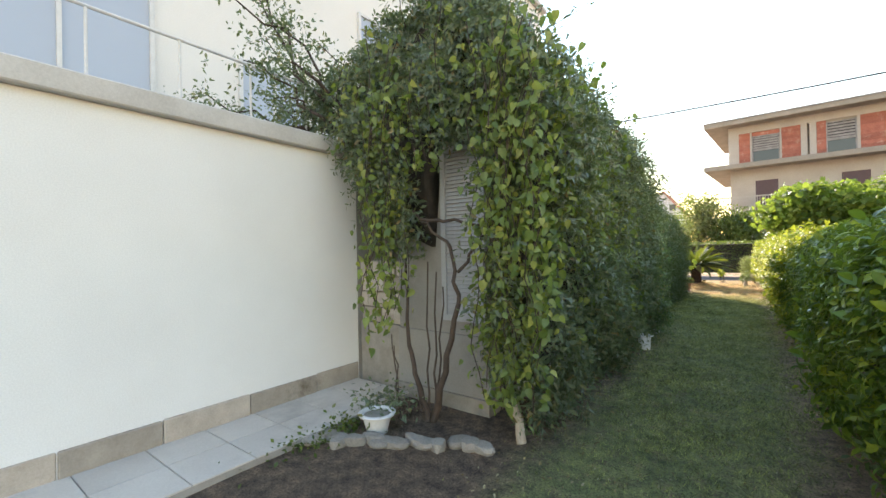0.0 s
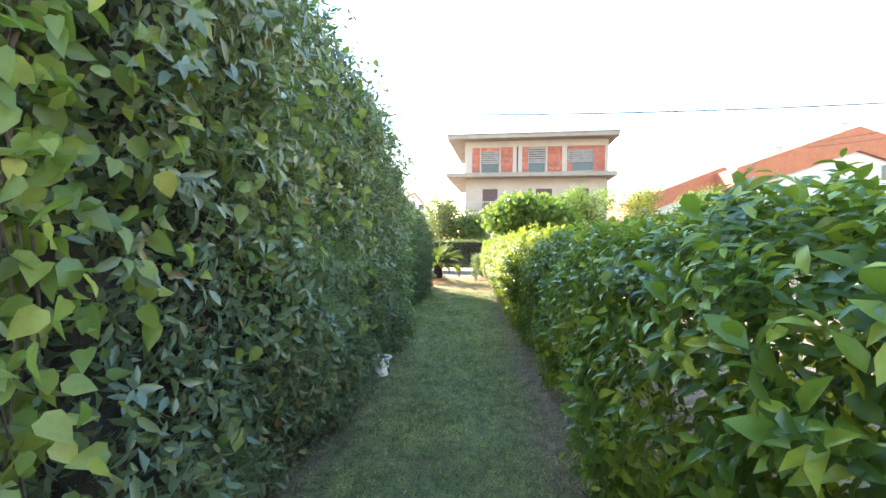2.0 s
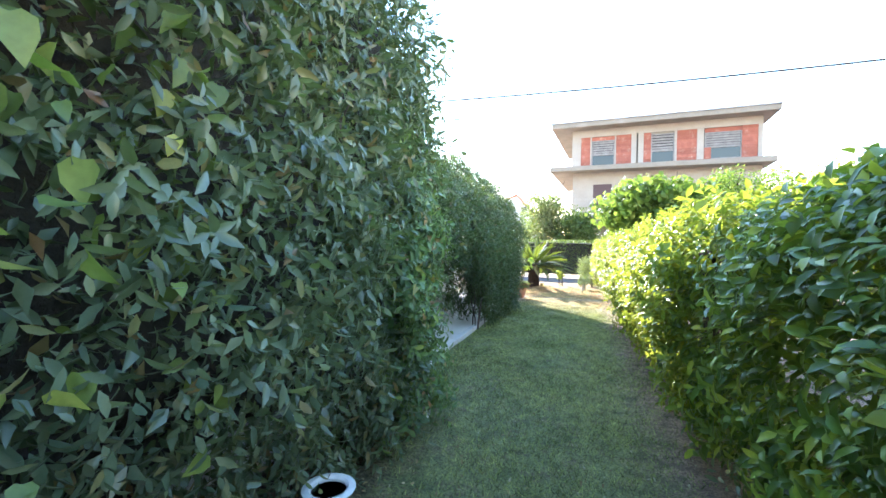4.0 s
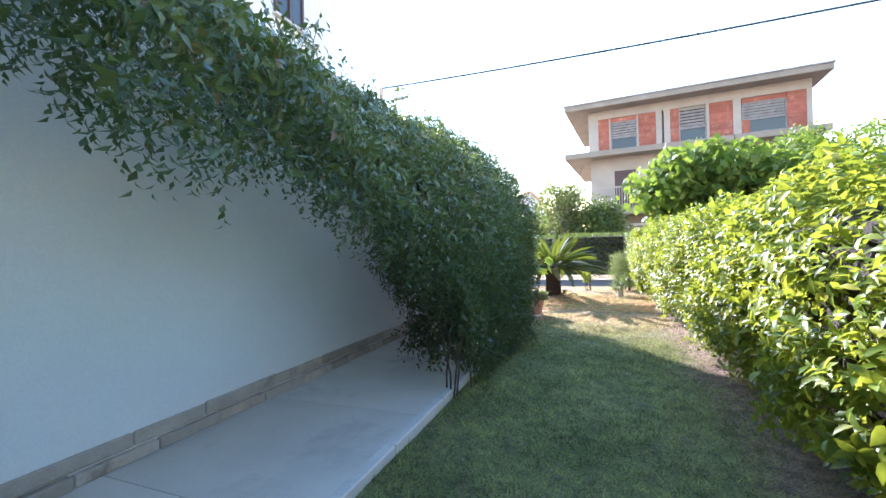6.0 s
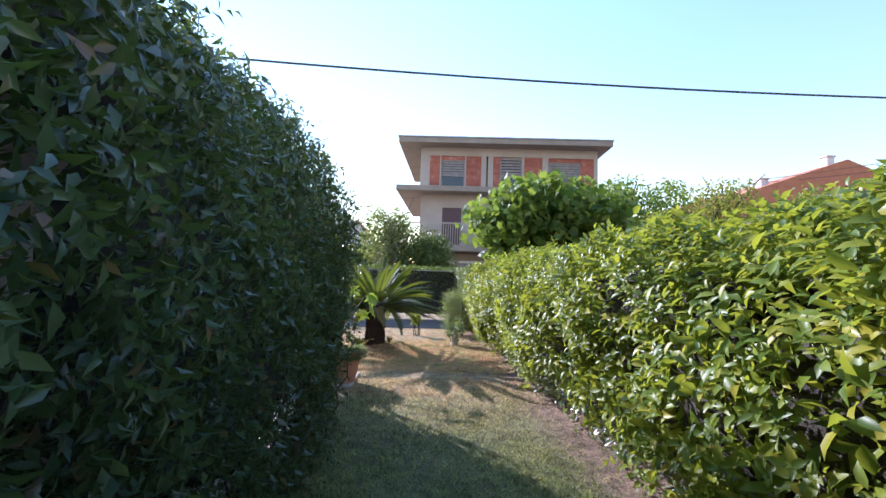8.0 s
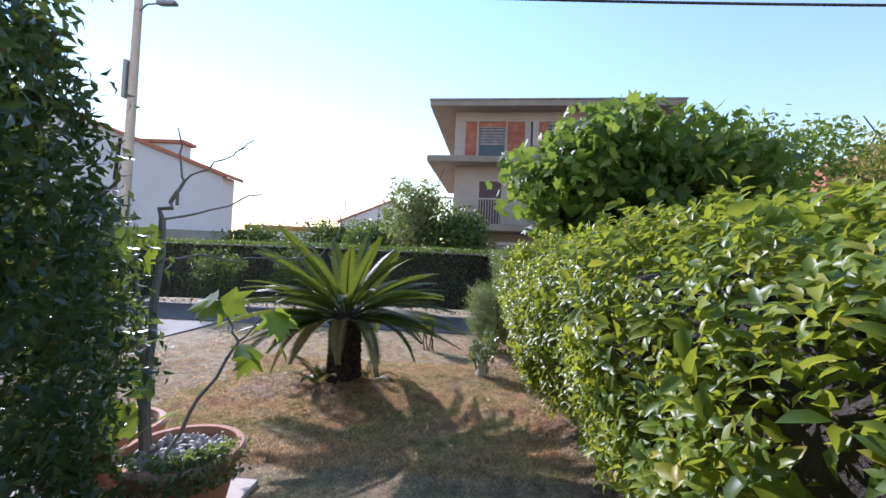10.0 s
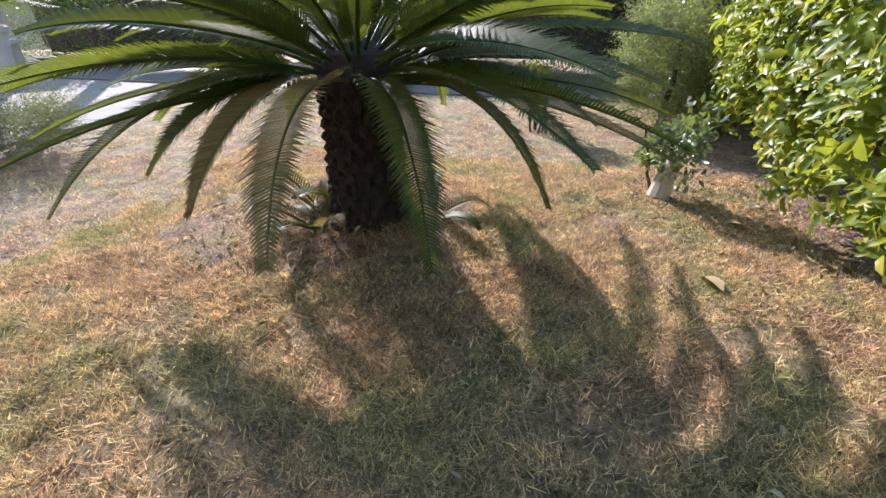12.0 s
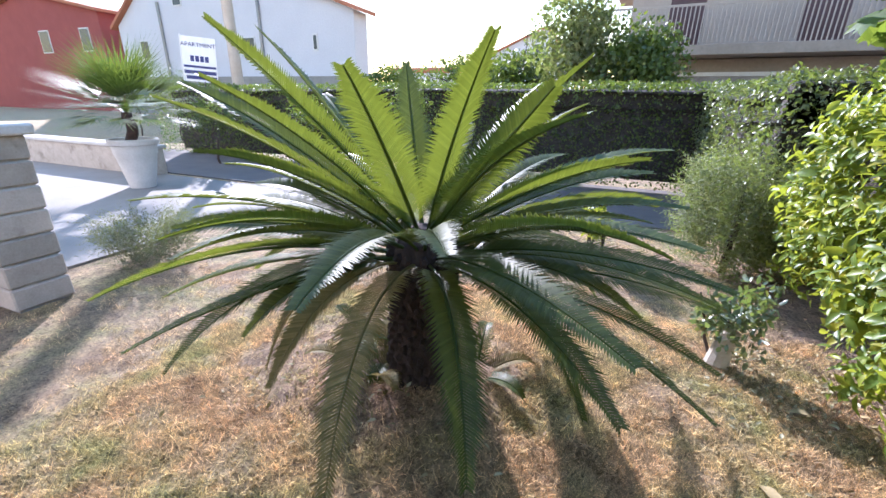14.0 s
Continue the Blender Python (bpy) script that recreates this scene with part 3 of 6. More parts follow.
# ---- the house beside the path ----
def build_house():
    tagged(part("wall_front", boxed(-4.05, -3.8, -7, 3.65, 0, 2.95), M_plaster), "smooth white plastered garden wall of the house", "wall", kind="structure")
    tagged(part("wall_coping_front", boxed(-4.12, -3.71, -7, 3.68, 2.955, 3.14, bevel=0.012), M_cap), "weathered concrete coping along the white wall", "coping", kind="structure")
    # the part that stands forward behind the climber
    we = thing("wall_end", "grey rendered end wall half hidden by the climber", "wall", kind="structure")
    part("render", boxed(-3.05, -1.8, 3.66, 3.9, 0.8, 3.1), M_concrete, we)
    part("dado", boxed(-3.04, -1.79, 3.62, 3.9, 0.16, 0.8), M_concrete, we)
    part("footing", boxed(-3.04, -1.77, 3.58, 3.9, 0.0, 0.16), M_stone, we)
    tagged(part("wall_bay", boxed(-2.05, -1.8, 3.9, 9.3, 0, 3.1), M_plaster), "white wall behind the climbing plant", "wall", kind="structure")
    tagged(part("wall_return", boxed(-3.34, -2.05, 9.05, 9.3, 0, 3.1), M_plaster), "short white return wall beside the path", "wall", kind="structure")
    tagged(part("wall_side", boxed(-3.6, -3.34, 9.3, 17.5, 0, 3.48), M_plaster), "long white plastered side wall of the house", "wall", kind="structure")
    tagged(part("wall_coping_side", boxed(-3.66, -3.24, 9.2, 17.6, 3.485, 3.68, bevel=0.012), M_cap), "grey coping along the side wall", "coping", kind="structure")
    tagged(part("wall_back", boxed(-7.79, -3.605, 17.2, 17.45, 0, 3.48), M_plaster), "plain white rear wall of the house", "wall", kind="structure")
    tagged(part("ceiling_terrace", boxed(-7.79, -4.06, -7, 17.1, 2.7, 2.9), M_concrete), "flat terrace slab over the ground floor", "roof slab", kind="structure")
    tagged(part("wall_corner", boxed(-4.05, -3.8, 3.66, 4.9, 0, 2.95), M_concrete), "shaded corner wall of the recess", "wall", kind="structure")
    # rear wall and bay slab are added to stop sun leaking into the recess
    tagged(part("wall_recess", boxed(-4.05, -2.06, 4.9, 5.1, 0, 3.0), M_concrete), "added rear wall that keeps the sun out of the recess", "wall", kind="structure")
    tagged(part("ceiling_bay", boxed(-4.04, -1.78, 3.92, 9.3, 3.11, 3.25), M_concrete), "added flat slab that keeps the sun out of the bay and recess", "roof slab", kind="structure")
    tagged(part("wall_upper", boxed(-16, -7.8, -9, 19.6, 0.0, 13.6), M_upper), "tall pale set-back upper storeys of the house", "wall", kind="structure")
    tagged(part("roof_upper", boxed(-16.2, -7.55, -9.2, 19.8, 13.62, 13.82, bevel=0.02), M_cap), "thin flat roof edge over the upper storeys", "roof", kind="structure")
    for y0, y1, z0, z1 in ((17.4, 18.34, 7.65, 8.65), (17.3, 18.3, 11.4, 12.9), (11.5, 13.2, 9.6, 12.0), (7.4, 8.6, 6.4, 8.0), (4.2, 5.6, 3.3, 5.6), (0.3, 2.6, 2.98, 6.2)):
        w = thing("window_upper", "upper window with a white frame and bluish panes", "window", kind="structure")
        fr = bmesh.new()
        for d in ((y0 - 0.07, y0, z0 - 0.07, z1 + 0.07), (y1, y1 + 0.07, z0 - 0.07, z1 + 0.07), (y0, y1, z0 - 0.07, z0), (y0, y1, z1, z1 + 0.07), ((y0 + y1) / 2 - 0.03, (y0 + y1) / 2 + 0.03, z0, z1)):
            box(fr, -7.795, -7.72, *d)
        dark = z1 - z0 < 1.1
        part("window_frame", fr, M_shutter if dark else M_metalwhite, w)
        m = (y0 + y1) / 2
        # larger windows take the glass with the painted sky reflection
        part("pane", boxed(-7.795, -7.765, y0, m - 0.03, z0, z1), M_glass if dark else M_skyglass, w)
        part("pane", boxed(-7.795, -7.765, m + 0.03, y1, z0, z1), M_glass if dark else M_skyglass, w)
        part("sill", boxed(-7.795, -7.66, y0 - 0.12, y1 + 0.12, z0 - 0.13, z0 - 0.075), M_cap, w)
    # stone-block garden wall in the recess with dark shrubs over it
    w = thing("block_wall", "low wall of rough stone blocks in a dark recess", "wall")
    rng = random.Random(4)
    part("backing", boxed(-3.79, -3.06, 3.79, 3.95, 0.0, 1.6), M_joint, w)
    part("footing", boxed(-3.79, -3.06, 3.7, 3.785, 0.0, 0.8), M_stone, w)
    for k in range(4):
        z = 0.81 + k * 0.2
        x = -3.78 - (0.2 if k % 2 else 0)
        while x < -3.1:
            ln = rng.uniform(0.32, 0.5)
            a, b = max(x, -3.79), min(x + ln - 0.015, -3.06)
            if b - a > 0.06:
                part("stone", boxed(a, b, 3.71 - rng.uniform(0, 0.02), 3.79, z, z + 0.188, bevel=0.012), M_plinth, w)
            x += ln
    # louvred shutter on the end wall
    s = thing("louvred_shutter", "pale grey louvred shutter on the grey end wall", "shutter")
    fr = bmesh.new()
    for d in ((-2.36, -2.3, 0.95, 2.85), (-1.86, -1.8, 0.95, 2.85), (-2.3, -1.86, 0.95, 1.01), (-2.3, -1.86, 2.79, 2.85)):
        box(fr, d[0], d[1], 3.6, 3.655, d[2], d[3])
    part("frame", fr, M_louvre, s)
    for k in range(42):
        z = 1.03 + k * 0.042
        bm = bmesh.new()
        box(bm, -2.3, -1.86, -0.004, 0.004, -0.022, 0.022)
        o = part("slat", bm, M_louvre, s)
        o.matrix_world = Matrix.Translation((0, 3.63, z)) @ pose(0, 0, 0, -32)
    # rail and posts on the terrace
    r = thing("terrace_railing", "thin pale railing along the terrace edge", "railing")
    for k in range(9):
        part("post", tube(bmesh.new(), [(-4.3, -2 + k * 0.75, 2.92), (-4.3, -2 + k * 0.75, 3.95)], 0.014), M_metalwhite, r)
    part("rail", tube(bmesh.new(), [(-4.3, -2.0, 3.95), (-4.3, 4.0, 3.95)], 0.018), M_metalwhite, r)
    part("lower_rail", tube(bmesh.new(), [(-4.3, -2.0, 3.3), (-4.3, 4.0, 3.3)], 0.012), M_greymetal, r)


def stone_run(parent, x0, x1, y0, y1, z0, z1, lengths, seed, proud=0.02):
    rng = random.Random(seed)
    y = y0
    while y < y1:
        ln = rng.uniform(*lengths)
        e = min(y + ln, y1)
        d = rng.uniform(0, proud)
        part("stone", boxed(x0, x1 + d, y + 0.005, e - 0.005, z0, z1 - rng.uniform(0, 0.012), bevel=0.008), M_plinth, parent)
        y = e


def build_paths():
    p = thing("plinth_front", "plinth of pale stone slabs stained brown along the white wall", "plinth", kind="structure")
    stone_run(p, -3.82, -3.785, -5, 3.64, 0.05, 0.275, (0.5, 0.9), 3)
    p = thing("plinth_side", "two courses of pale stone blocks along the side wall", "plinth", kind="structure")
    stone_run(p, -3.36, -3.325, 9.3, 17.4, 0.125, 0.235, (0.55, 0.95), 5, 0.012)
    stone_run(p, -3.36, -3.30, 9.3, 17.4, 0.03, 0.118, (0.3, 0.6), 6, 0.03)
    f = thing("pavement_front", "narrow pavement of large pale rectangular tiles beside the wall", "pavement", kind="structure")
    part("bed", boxed(-3.8, -2.86, -5, 3.62, -0.05, 0.05), M_joint, f)
    rng = random.Random(2)
    for j in range(18):
        for i in range(2):
            y = -5 + j * 0.48
            x0 = -3.795 + i * 0.47
            part("tile", boxed(x0 + 0.004, x0 + 0.464, y + 0.004, min(y + 0.474, 3.61), 0.02, 0.062 + rng.uniform(-0.002, 0.002), bevel=0.003), M_tile, f)
    f = thing("pavement_side", "smooth pale concrete path between wall and lawn", "pavement", kind="structure")
    for k in range(6):
        y0 = 9.32 + k * 1.5
        part("slab", boxed(-3.335, -1.70, y0 + 0.003, min(y0 + 1.497, 17.6), -0.05, 0.03), M_tile, f)
    part("terrace_slab", boxed(-3.6, -1.42, 17.62, 18.42, -0.04, 0.035, bevel=0.006), M_plinth, f)
    k = thing("kerb", "low whitish concrete kerb edging the lawn", "kerb", kind="structure")
    stone_list = random.Random(9)
    y = 9.3
    while y < 15.8:
        ln = stone_list.uniform(0.7, 1.0)
        part("kerbstone", boxed(-1.70, -1.61, y + 0.004, y + ln - 0.004, -0.05, 0.075, bevel=0.008), M_cap, k)
        y += ln
    tagged(part("road", boxed(-14, 9, 24.6, 27.4, -0.1, 0.022), M_asphalt), "strip of grey asphalt beyond the lawn", "road", kind="structure")
    tagged(part("driveway", boxed(-16, -5.3, 19.6, 24.4, -0.1, 0.025), M_drive), "sunlit pale paved driveway", "driveway", kind="structure")


# ---- planting masses ----
def foliage(thing_ob, sheets, count, sizes, shape, material, seed, depth=0.3, flat=0.6, droop=0.4, inset=0.3, name="leaves", core=True, label="", cores=9, core_from=0.04):
    rng = np.random.default_rng(seed)
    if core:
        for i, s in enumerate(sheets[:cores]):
            # dark sheet paints the shade seen through gaps between leaves
            part("inner_mass", s.core("inner_mass", inset, u0=core_from), M_twigshade, thing_ob)
    Ps, Ns = [], []
    for s, c in zip(sheets, count):
        p, n = s.sample(rng, c, depth)
        Ps.append(p); Ns.append(n)
    P, N = np.concatenate(Ps), np.concatenate(Ns)
    me = scatter_leaves(name, P, N, rng.uniform(*sizes, len(P)), shape, rng, flat, droop)
    return part(name, me, material, thing_ob, label, kind="stuff")


def build_climber_near():
    c = thing("climbing_shrub", "large dense climbing shrub with glossy dark leaves covering the house corner", "shrub")
    prof = polyline([(-1.34, 0.02), (-1.14, 0.6), (-1.02, 1.5), (-1.02, 2.5), (-1.14, 3.2), (-1.42, 3.85), (-1.95, 4.35), (-2.6, 4.62), (-3.3, 4.55), (-3.9, 4.2)])

    def side(u, v):
        x, z = prof(v)
        y = 3.5 + 5.75 * u
        r = 1 - 0.16 * np.clip((u - 0.75) / 0.25, 0, 1) ** 2
        lift = 1 - 0.09 * u
        return np.stack([-2.4 + (x + 2.4) * r, y + 0 * v, z * lift * (0.6 + 0.4 * r)], -1)

    def front(u, v):
        x = -4.3 + 3.2 * u
        low = np.interp(x, [-4.3, -3.8, -3.3, -3.1, -2.5, -2.4, -1.72, -1.58, -1.1], [3.6, 3.2, 2.4, 1.9, 1.6, 2.8, 2.8, 0.5, 0.3])
        top = np.interp(x, [-4.3, -3.8, -3.0, -2.0, -1.4, -1.1], [3.9, 4.3, 4.75, 4.6, 4.1, 3.4])
        z = low + (top - low) * v
        y = 3.25 + 0.5 * np.clip((z - 3.0) / 1.5, 0, 1) ** 2 + 0.25 * np.abs(u - 0.6)
        return np.stack([x + 0 * v, y, z], -1)

    def end(u, v):
        z = 0.1 + 3.0 * v
        x = -1.35 - 1.8 * u - 0.35 * np.clip(v - 0.6, 0, 1)
        y = 9.22 + 0.12 * np.sin(v * 3) - 0.3 * np.abs(u - 0.4) - 1.3 * np.clip(v - 0.7, 0, 1)
        return np.stack([x, y, z + 0 * u], -1)
    sheets = [Sheet(side, 0.3, 3, 2.1, 0.7), Sheet(front, 0.24, 4, 1.8, 0.25), Sheet(end, 0.16, 6, 1.6, 0.9)]
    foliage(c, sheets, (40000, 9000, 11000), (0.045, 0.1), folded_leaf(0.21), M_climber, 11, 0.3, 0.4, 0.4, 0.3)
    rng = np.random.default_rng(21)
    P, N = zip(*(s.sample(rng, k, 0.16) for s, k in zip(sheets, (4700, 1500, 900))))
    part("shoot_mass", leafy_shoots("shoot_mass", np.concatenate(P), np.concatenate(N), (0, 0, -0.25), 8, 0.036, (0.055, 0.112), leaf_shape(0.2), rng, 0.5, 0.45), M_climber, c, kind="stuff")
    # shoots that stick up over the outline
    Ps = []
    for k in range(60):
        u, v = rng.uniform(0.02, 0.9), rng.uniform(0.5, 0.98)
        p, n = sheets[0].at(np.array([u]), np.array([v]))
        a = p[0]
        b = a + n[0] * rng.uniform(0.15, 0.4) + np.array([rng.normal() * 0.1, rng.normal() * 0.1, rng.uniform(0.12, 0.5)])
        pts, rad = limb(rng, a - n[0] * 0.1, b, 0.006, 0.002, 0.02, 4)
        part("shoot", tube(bmesh.new(), pts, rad, 4), M_bark, c)
        for q in range(9):
            Ps.append(a + (b - a) * rng.uniform(0.2, 1.0) + rng.normal(size=3) * 0.02)
    Ps = np.array(Ps)
    part("shoot_leaves", scatter_leaves("shoot_leaves", Ps, rng.normal(size=Ps.shape), rng.uniform(0.05, 0.1, len(Ps)), leaf_shape(0.2), rng, 0.5, 0.1), M_climber, c, kind="stuff")
    for k in range(70):
        u, v = rng.uniform(0.02, 0.95), rng.uniform(0.05, 0.85)
        p, n = sheets[0].at(np.array([u]), np.array([v]), np.array([0.16]))
        e = p[0] + np.array([rng.normal() * 0.08, rng.normal() * 0.4, rng.uniform(0.2, 0.7)])
        part("twig", tube(bmesh.new(), *limb(rng, p[0], e, 0.009, 0.004, 0.03, 4), 5), M_bark, c)
    # stems at the foot
    bm_list = [((-2.2, 3.2, 0), (-1.86, 3.2, 1.2), 0.05, 0.034), ((-1.86, 3.2, 1.2), (-2.02, 3.3, 1.75), 0.03, 0.022), ((-2.24, 3.17, 0), (-2.46, 3.15, 0.75), 0.042, 0.03), ((-2.46, 3.15, 0.75), (-2.62, 3.3, 1.7), 0.028, 0.016), ((-2.2, 3.22, 0.05), (-2.2, 3.3, 1.5), 0.018, 0.01), ((-2.26, 3.2, 0.05), (-2.31, 3.3, 1.6), 0.016, 0.01), ((-2.16, 3.2, 0.1), (-2.12, 3.3, 1.35), 0.016, 0.01), ((-2.5, 3.05, 0), (-2.72, 3.2, 0.7), 0.012, 0.008), ((-2.55, 3.1, 0), (-2.8, 3.25, 0.8), 0.011, 0.007), ((-2.3, 3.15, 0.1), (-2.5, 3.25, 0.6), 0.02, 0.012), ((-2.02, 3.3, 1.75), (-2.5, 3.3, 2.15), 0.026, 0.016), ((-1.9, 3.25, 1.5), (-1.4, 3.4, 2.2), 0.024, 0.014), ((-2.4, 3.3, 2.05), (-1.65, 3.35, 1.95), 0.028, 0.018)]
    for a, b, r0, r1 in bm_list:
        pts, rad = limb(rng, a, b, r0 * 0.72, r1 * 0.72, 0.014, 7)
        part("stem", tube(bmesh.new(), pts, rad, 8), M_bark, c)
    part("whitewashed_stem", tube(bmesh.new(), *limb(rng, (-1.26, 3.27, 0.0), (-1.36, 3.33, 0.42), 0.045, 0.032, 0.008, 5), 9), M_palebark, c, "pale whitewashed stem foot")
    part("stem", tube(bmesh.new(), *limb(rng, (-1.36, 3.33, 0.42), (-1.5, 3.5, 2.4), 0.032, 0.02, 0.03, 7), 8), M_bark, c)
    # bare sprawling boughs over the wall
    s = thing("sprawling_branches", "thin sparse branches with small leaves sprawling over the wall top", "branches")
    Ps = []
    for k in range(13):
        a = np.array([-3.7, 3.6, 3.2]) + rng.normal(size=3) * 0.1
        b = np.array([rng.uniform(-6.2, -4.2), rng.uniform(2.2, 4.0), rng.uniform(3.6, 5.4)])
        pts, rad = limb(rng, a, b, 0.028, 0.006, 0.09, 7)
        part("branch", tube(bmesh.new(), pts, rad, 6), M_bark, s)
        for j in range(3, 8):
            for q in range(4):
                t0 = pts[j]
                e = t0 + rng.normal(size=3) * np.array([0.3, 0.2, 0.28])
                for w in range(16):
                    Ps.append(t0 + (e - t0) * rng.uniform(0.1, 1.0) + rng.normal(size=3) * 0.05)
    Ps = np.array(Ps)
    part("leaves", scatter_leaves("leaves", Ps, rng.normal(size=Ps.shape), rng.uniform(0.04, 0.085, len(Ps)), leaf_shape(0.26), rng, 0.4, 0.3), M_climber, s, kind="stuff")
    # hanging vine with heart-shaped leaves in front of the shrub
    v = thing("hanging_vine", "trailing vine with yellow-green heart-shaped leaves hanging over the shrub", "vine")
    spots = []
    strands = [(rng.uniform(-3.05, -2.45), rng.uniform(2.4, 3.4), rng.uniform(0.55, 1.2), 3.05) for k in range(11)] + [(rng.uniform(-2.45, -1.8), rng.uniform(3.0, 3.5), rng.uniform(2.4, 2.9), 3.1) for k in range(6)] + [(rng.uniform(-1.6, -1.02), rng.uniform(2.6, 3.8), rng.uniform(0.12, 0.7), 3.15) for k in range(26)] + [(rng.uniform(-3.4, -1.2), rng.uniform(3.4, 4.4), rng.uniform(2.6, 3.3), 3.1) for k in range(12)]
    for x, z1, z0, y in strands:
        n = int((z1 - z0) / 0.075)
        yy = y + rng.uniform(-0.1, 0.1)
        pts = []
        for j in range(n):
            q = np.array([x + 0.06 * math.sin(j * 0.5 + x * 9), yy + 0.03 * math.cos(j * 0.7), z1 - j * 0.075])
            pts.append(q)
            spots.append(q + rng.normal(size=3) * 0.045)
            if rng.uniform() < 0.5:
                spots.append(q + rng.normal(size=3) * 0.07)
        if len(pts) > 6:
            part("strand", tube(bmesh.new(), pts[::3], 0.004, 4), M_bark, v)
    n = 1500
    fy = rng.uniform(3.35, 9.2, n)
    P = np.stack([-1.12 - 0.25 * rng.uniform(size=n), fy, 0.04 + 0.5 * rng.uniform(size=n) ** 1.4], 1)
    part("skirt_leaves", scatter_leaves("skirt_leaves", P, np.tile([0.8, -0.2, 0.4], (n, 1)), rng.uniform(0.05, 0.1, n), leaf_shape(0.2), rng, 0.5, 0.4), M_climber, c, kind="stuff")
    # further strands along the lawn side of the shrub
    for k in range(88):
        yy = 3.1 + 3.6 * rng.uniform() ** 1.7
        z1 = rng.uniform(1.6, 3.9)
        z0 = max(0.3, z1 - rng.uniform(0.4, 1.5))
        for j in range(int((z1 - z0) / 0.08)):
            spots.append(np.array([-0.93 - 0.1 * rng.uniform(), yy + 0.05 * math.sin(j * 0.6), z1 - j * 0.08]) + rng.normal(size=3) * 0.05)
    spots = np.array(spots)
    rng.shuffle(spots)
    N = np.tile([0.35, -1.0, 0.35], (len(spots), 1))
    T, F = heart_leaf()
    shared = tri_mesh("vine_leaf", T, F)
    shared.materials.append(M_vine)
    for p in spots[:290]:
        o = new("vine_leaf", shared)
        o.parent = v
        o.matrix_world = Matrix.Translation(Vector(p)) @ Euler((rng.uniform(-2.3, -1.2), rng.uniform(-0.6, 0.6), rng.uniform(-0.9, 0.9))).to_matrix().to_4x4() @ Matrix.Scale(rng.uniform(0.06, 0.105), 4)
    rest = spots[290:]
    part("vine_leaves", scatter_leaves("vine_leaves", rest, N[290:], rng.uniform(0.045, 0.11, len(rest)), heart_leaf(), rng, 0.42, 0.9), M_vine, v, kind="stuff")


def build_bay_end():
    """Broad-leaved shrub, a perched bowl and an old post where the bay ends."""
    b = thing("broadleaf_shrub", "broad-leaved evergreen shrub with fresh green and reddish shoots", "shrub")
    rng = np.random.default_rng(35)

    def curtain(u, v):
        a = 2.1 * u
        z = 0.12 + 2.9 * v
        r = 0.4 + 0.1 * np.sin(3 * v + 1)
        return np.stack([-1.5 + r * np.cos(a - 0.5) - 0.35 * np.clip(v - 0.6, 0, 1), 8.55 + 1.35 * r * np.sin(a - 0.5), z + 0 * u], -1)
    sheet = Sheet(curtain, 0.14, 36, 2.4, 0.3)
    P, N = sheet.sample(rng, 820, 0.22)
    part("leaf_shoot_mass", leafy_shoots("leaf_shoot_mass", P, N, (0, 0, 0.25), 8, 0.024, (0.055, 0.1), leaf_shape(0.27, 0.16, 0.1), rng, 0.45, 0.2, 0.85), M_broad, b, kind="stuff")
    for k in range(16):
        p, n = sheet.at(np.array([rng.uniform()]), np.array([rng.uniform(0.15, 0.9)]), np.array([0.12]))
        part("branch", tube(bmesh.new(), *limb(rng, (-1.55 + rng.normal() * 0.08, 8.6 + rng.normal() * 0.2, 0.0), p[0], 0.02, 0.006, 0.04, 6), 6), M_bark, b)
    q = thing("pedestal", "slim white masonry pedestal among the shrub leaves", "pedestal")
    part("shaft", boxed(-1.24, -1.06, 8.94, 9.12, 0, 0.86, bevel=0.01), M_plaster, q)
    part("cap", boxed(-1.27, -1.03, 8.91, 9.15, 0.862, 0.91, bevel=0.008), M_cap, q)
    pot("terracotta_bowl", "small terracotta bowl perched on the white pedestal", (-1.15, 9.03), 0.095, 0.07, 0.11, M_terra, 0.014, 0.911, M_stone)
    t = thing("grey_post", "grey weathered post standing inside the shrub", "post")
    part("post", boxed(-1.54, -1.46, 9.06, 9.14, 0, 3.05, bevel=0.006), M_concrete, t)
    part("cap", boxed(-1.56, -1.44, 9.04, 9.16, 3.052, 3.09, bevel=0.006), M_concrete, t)


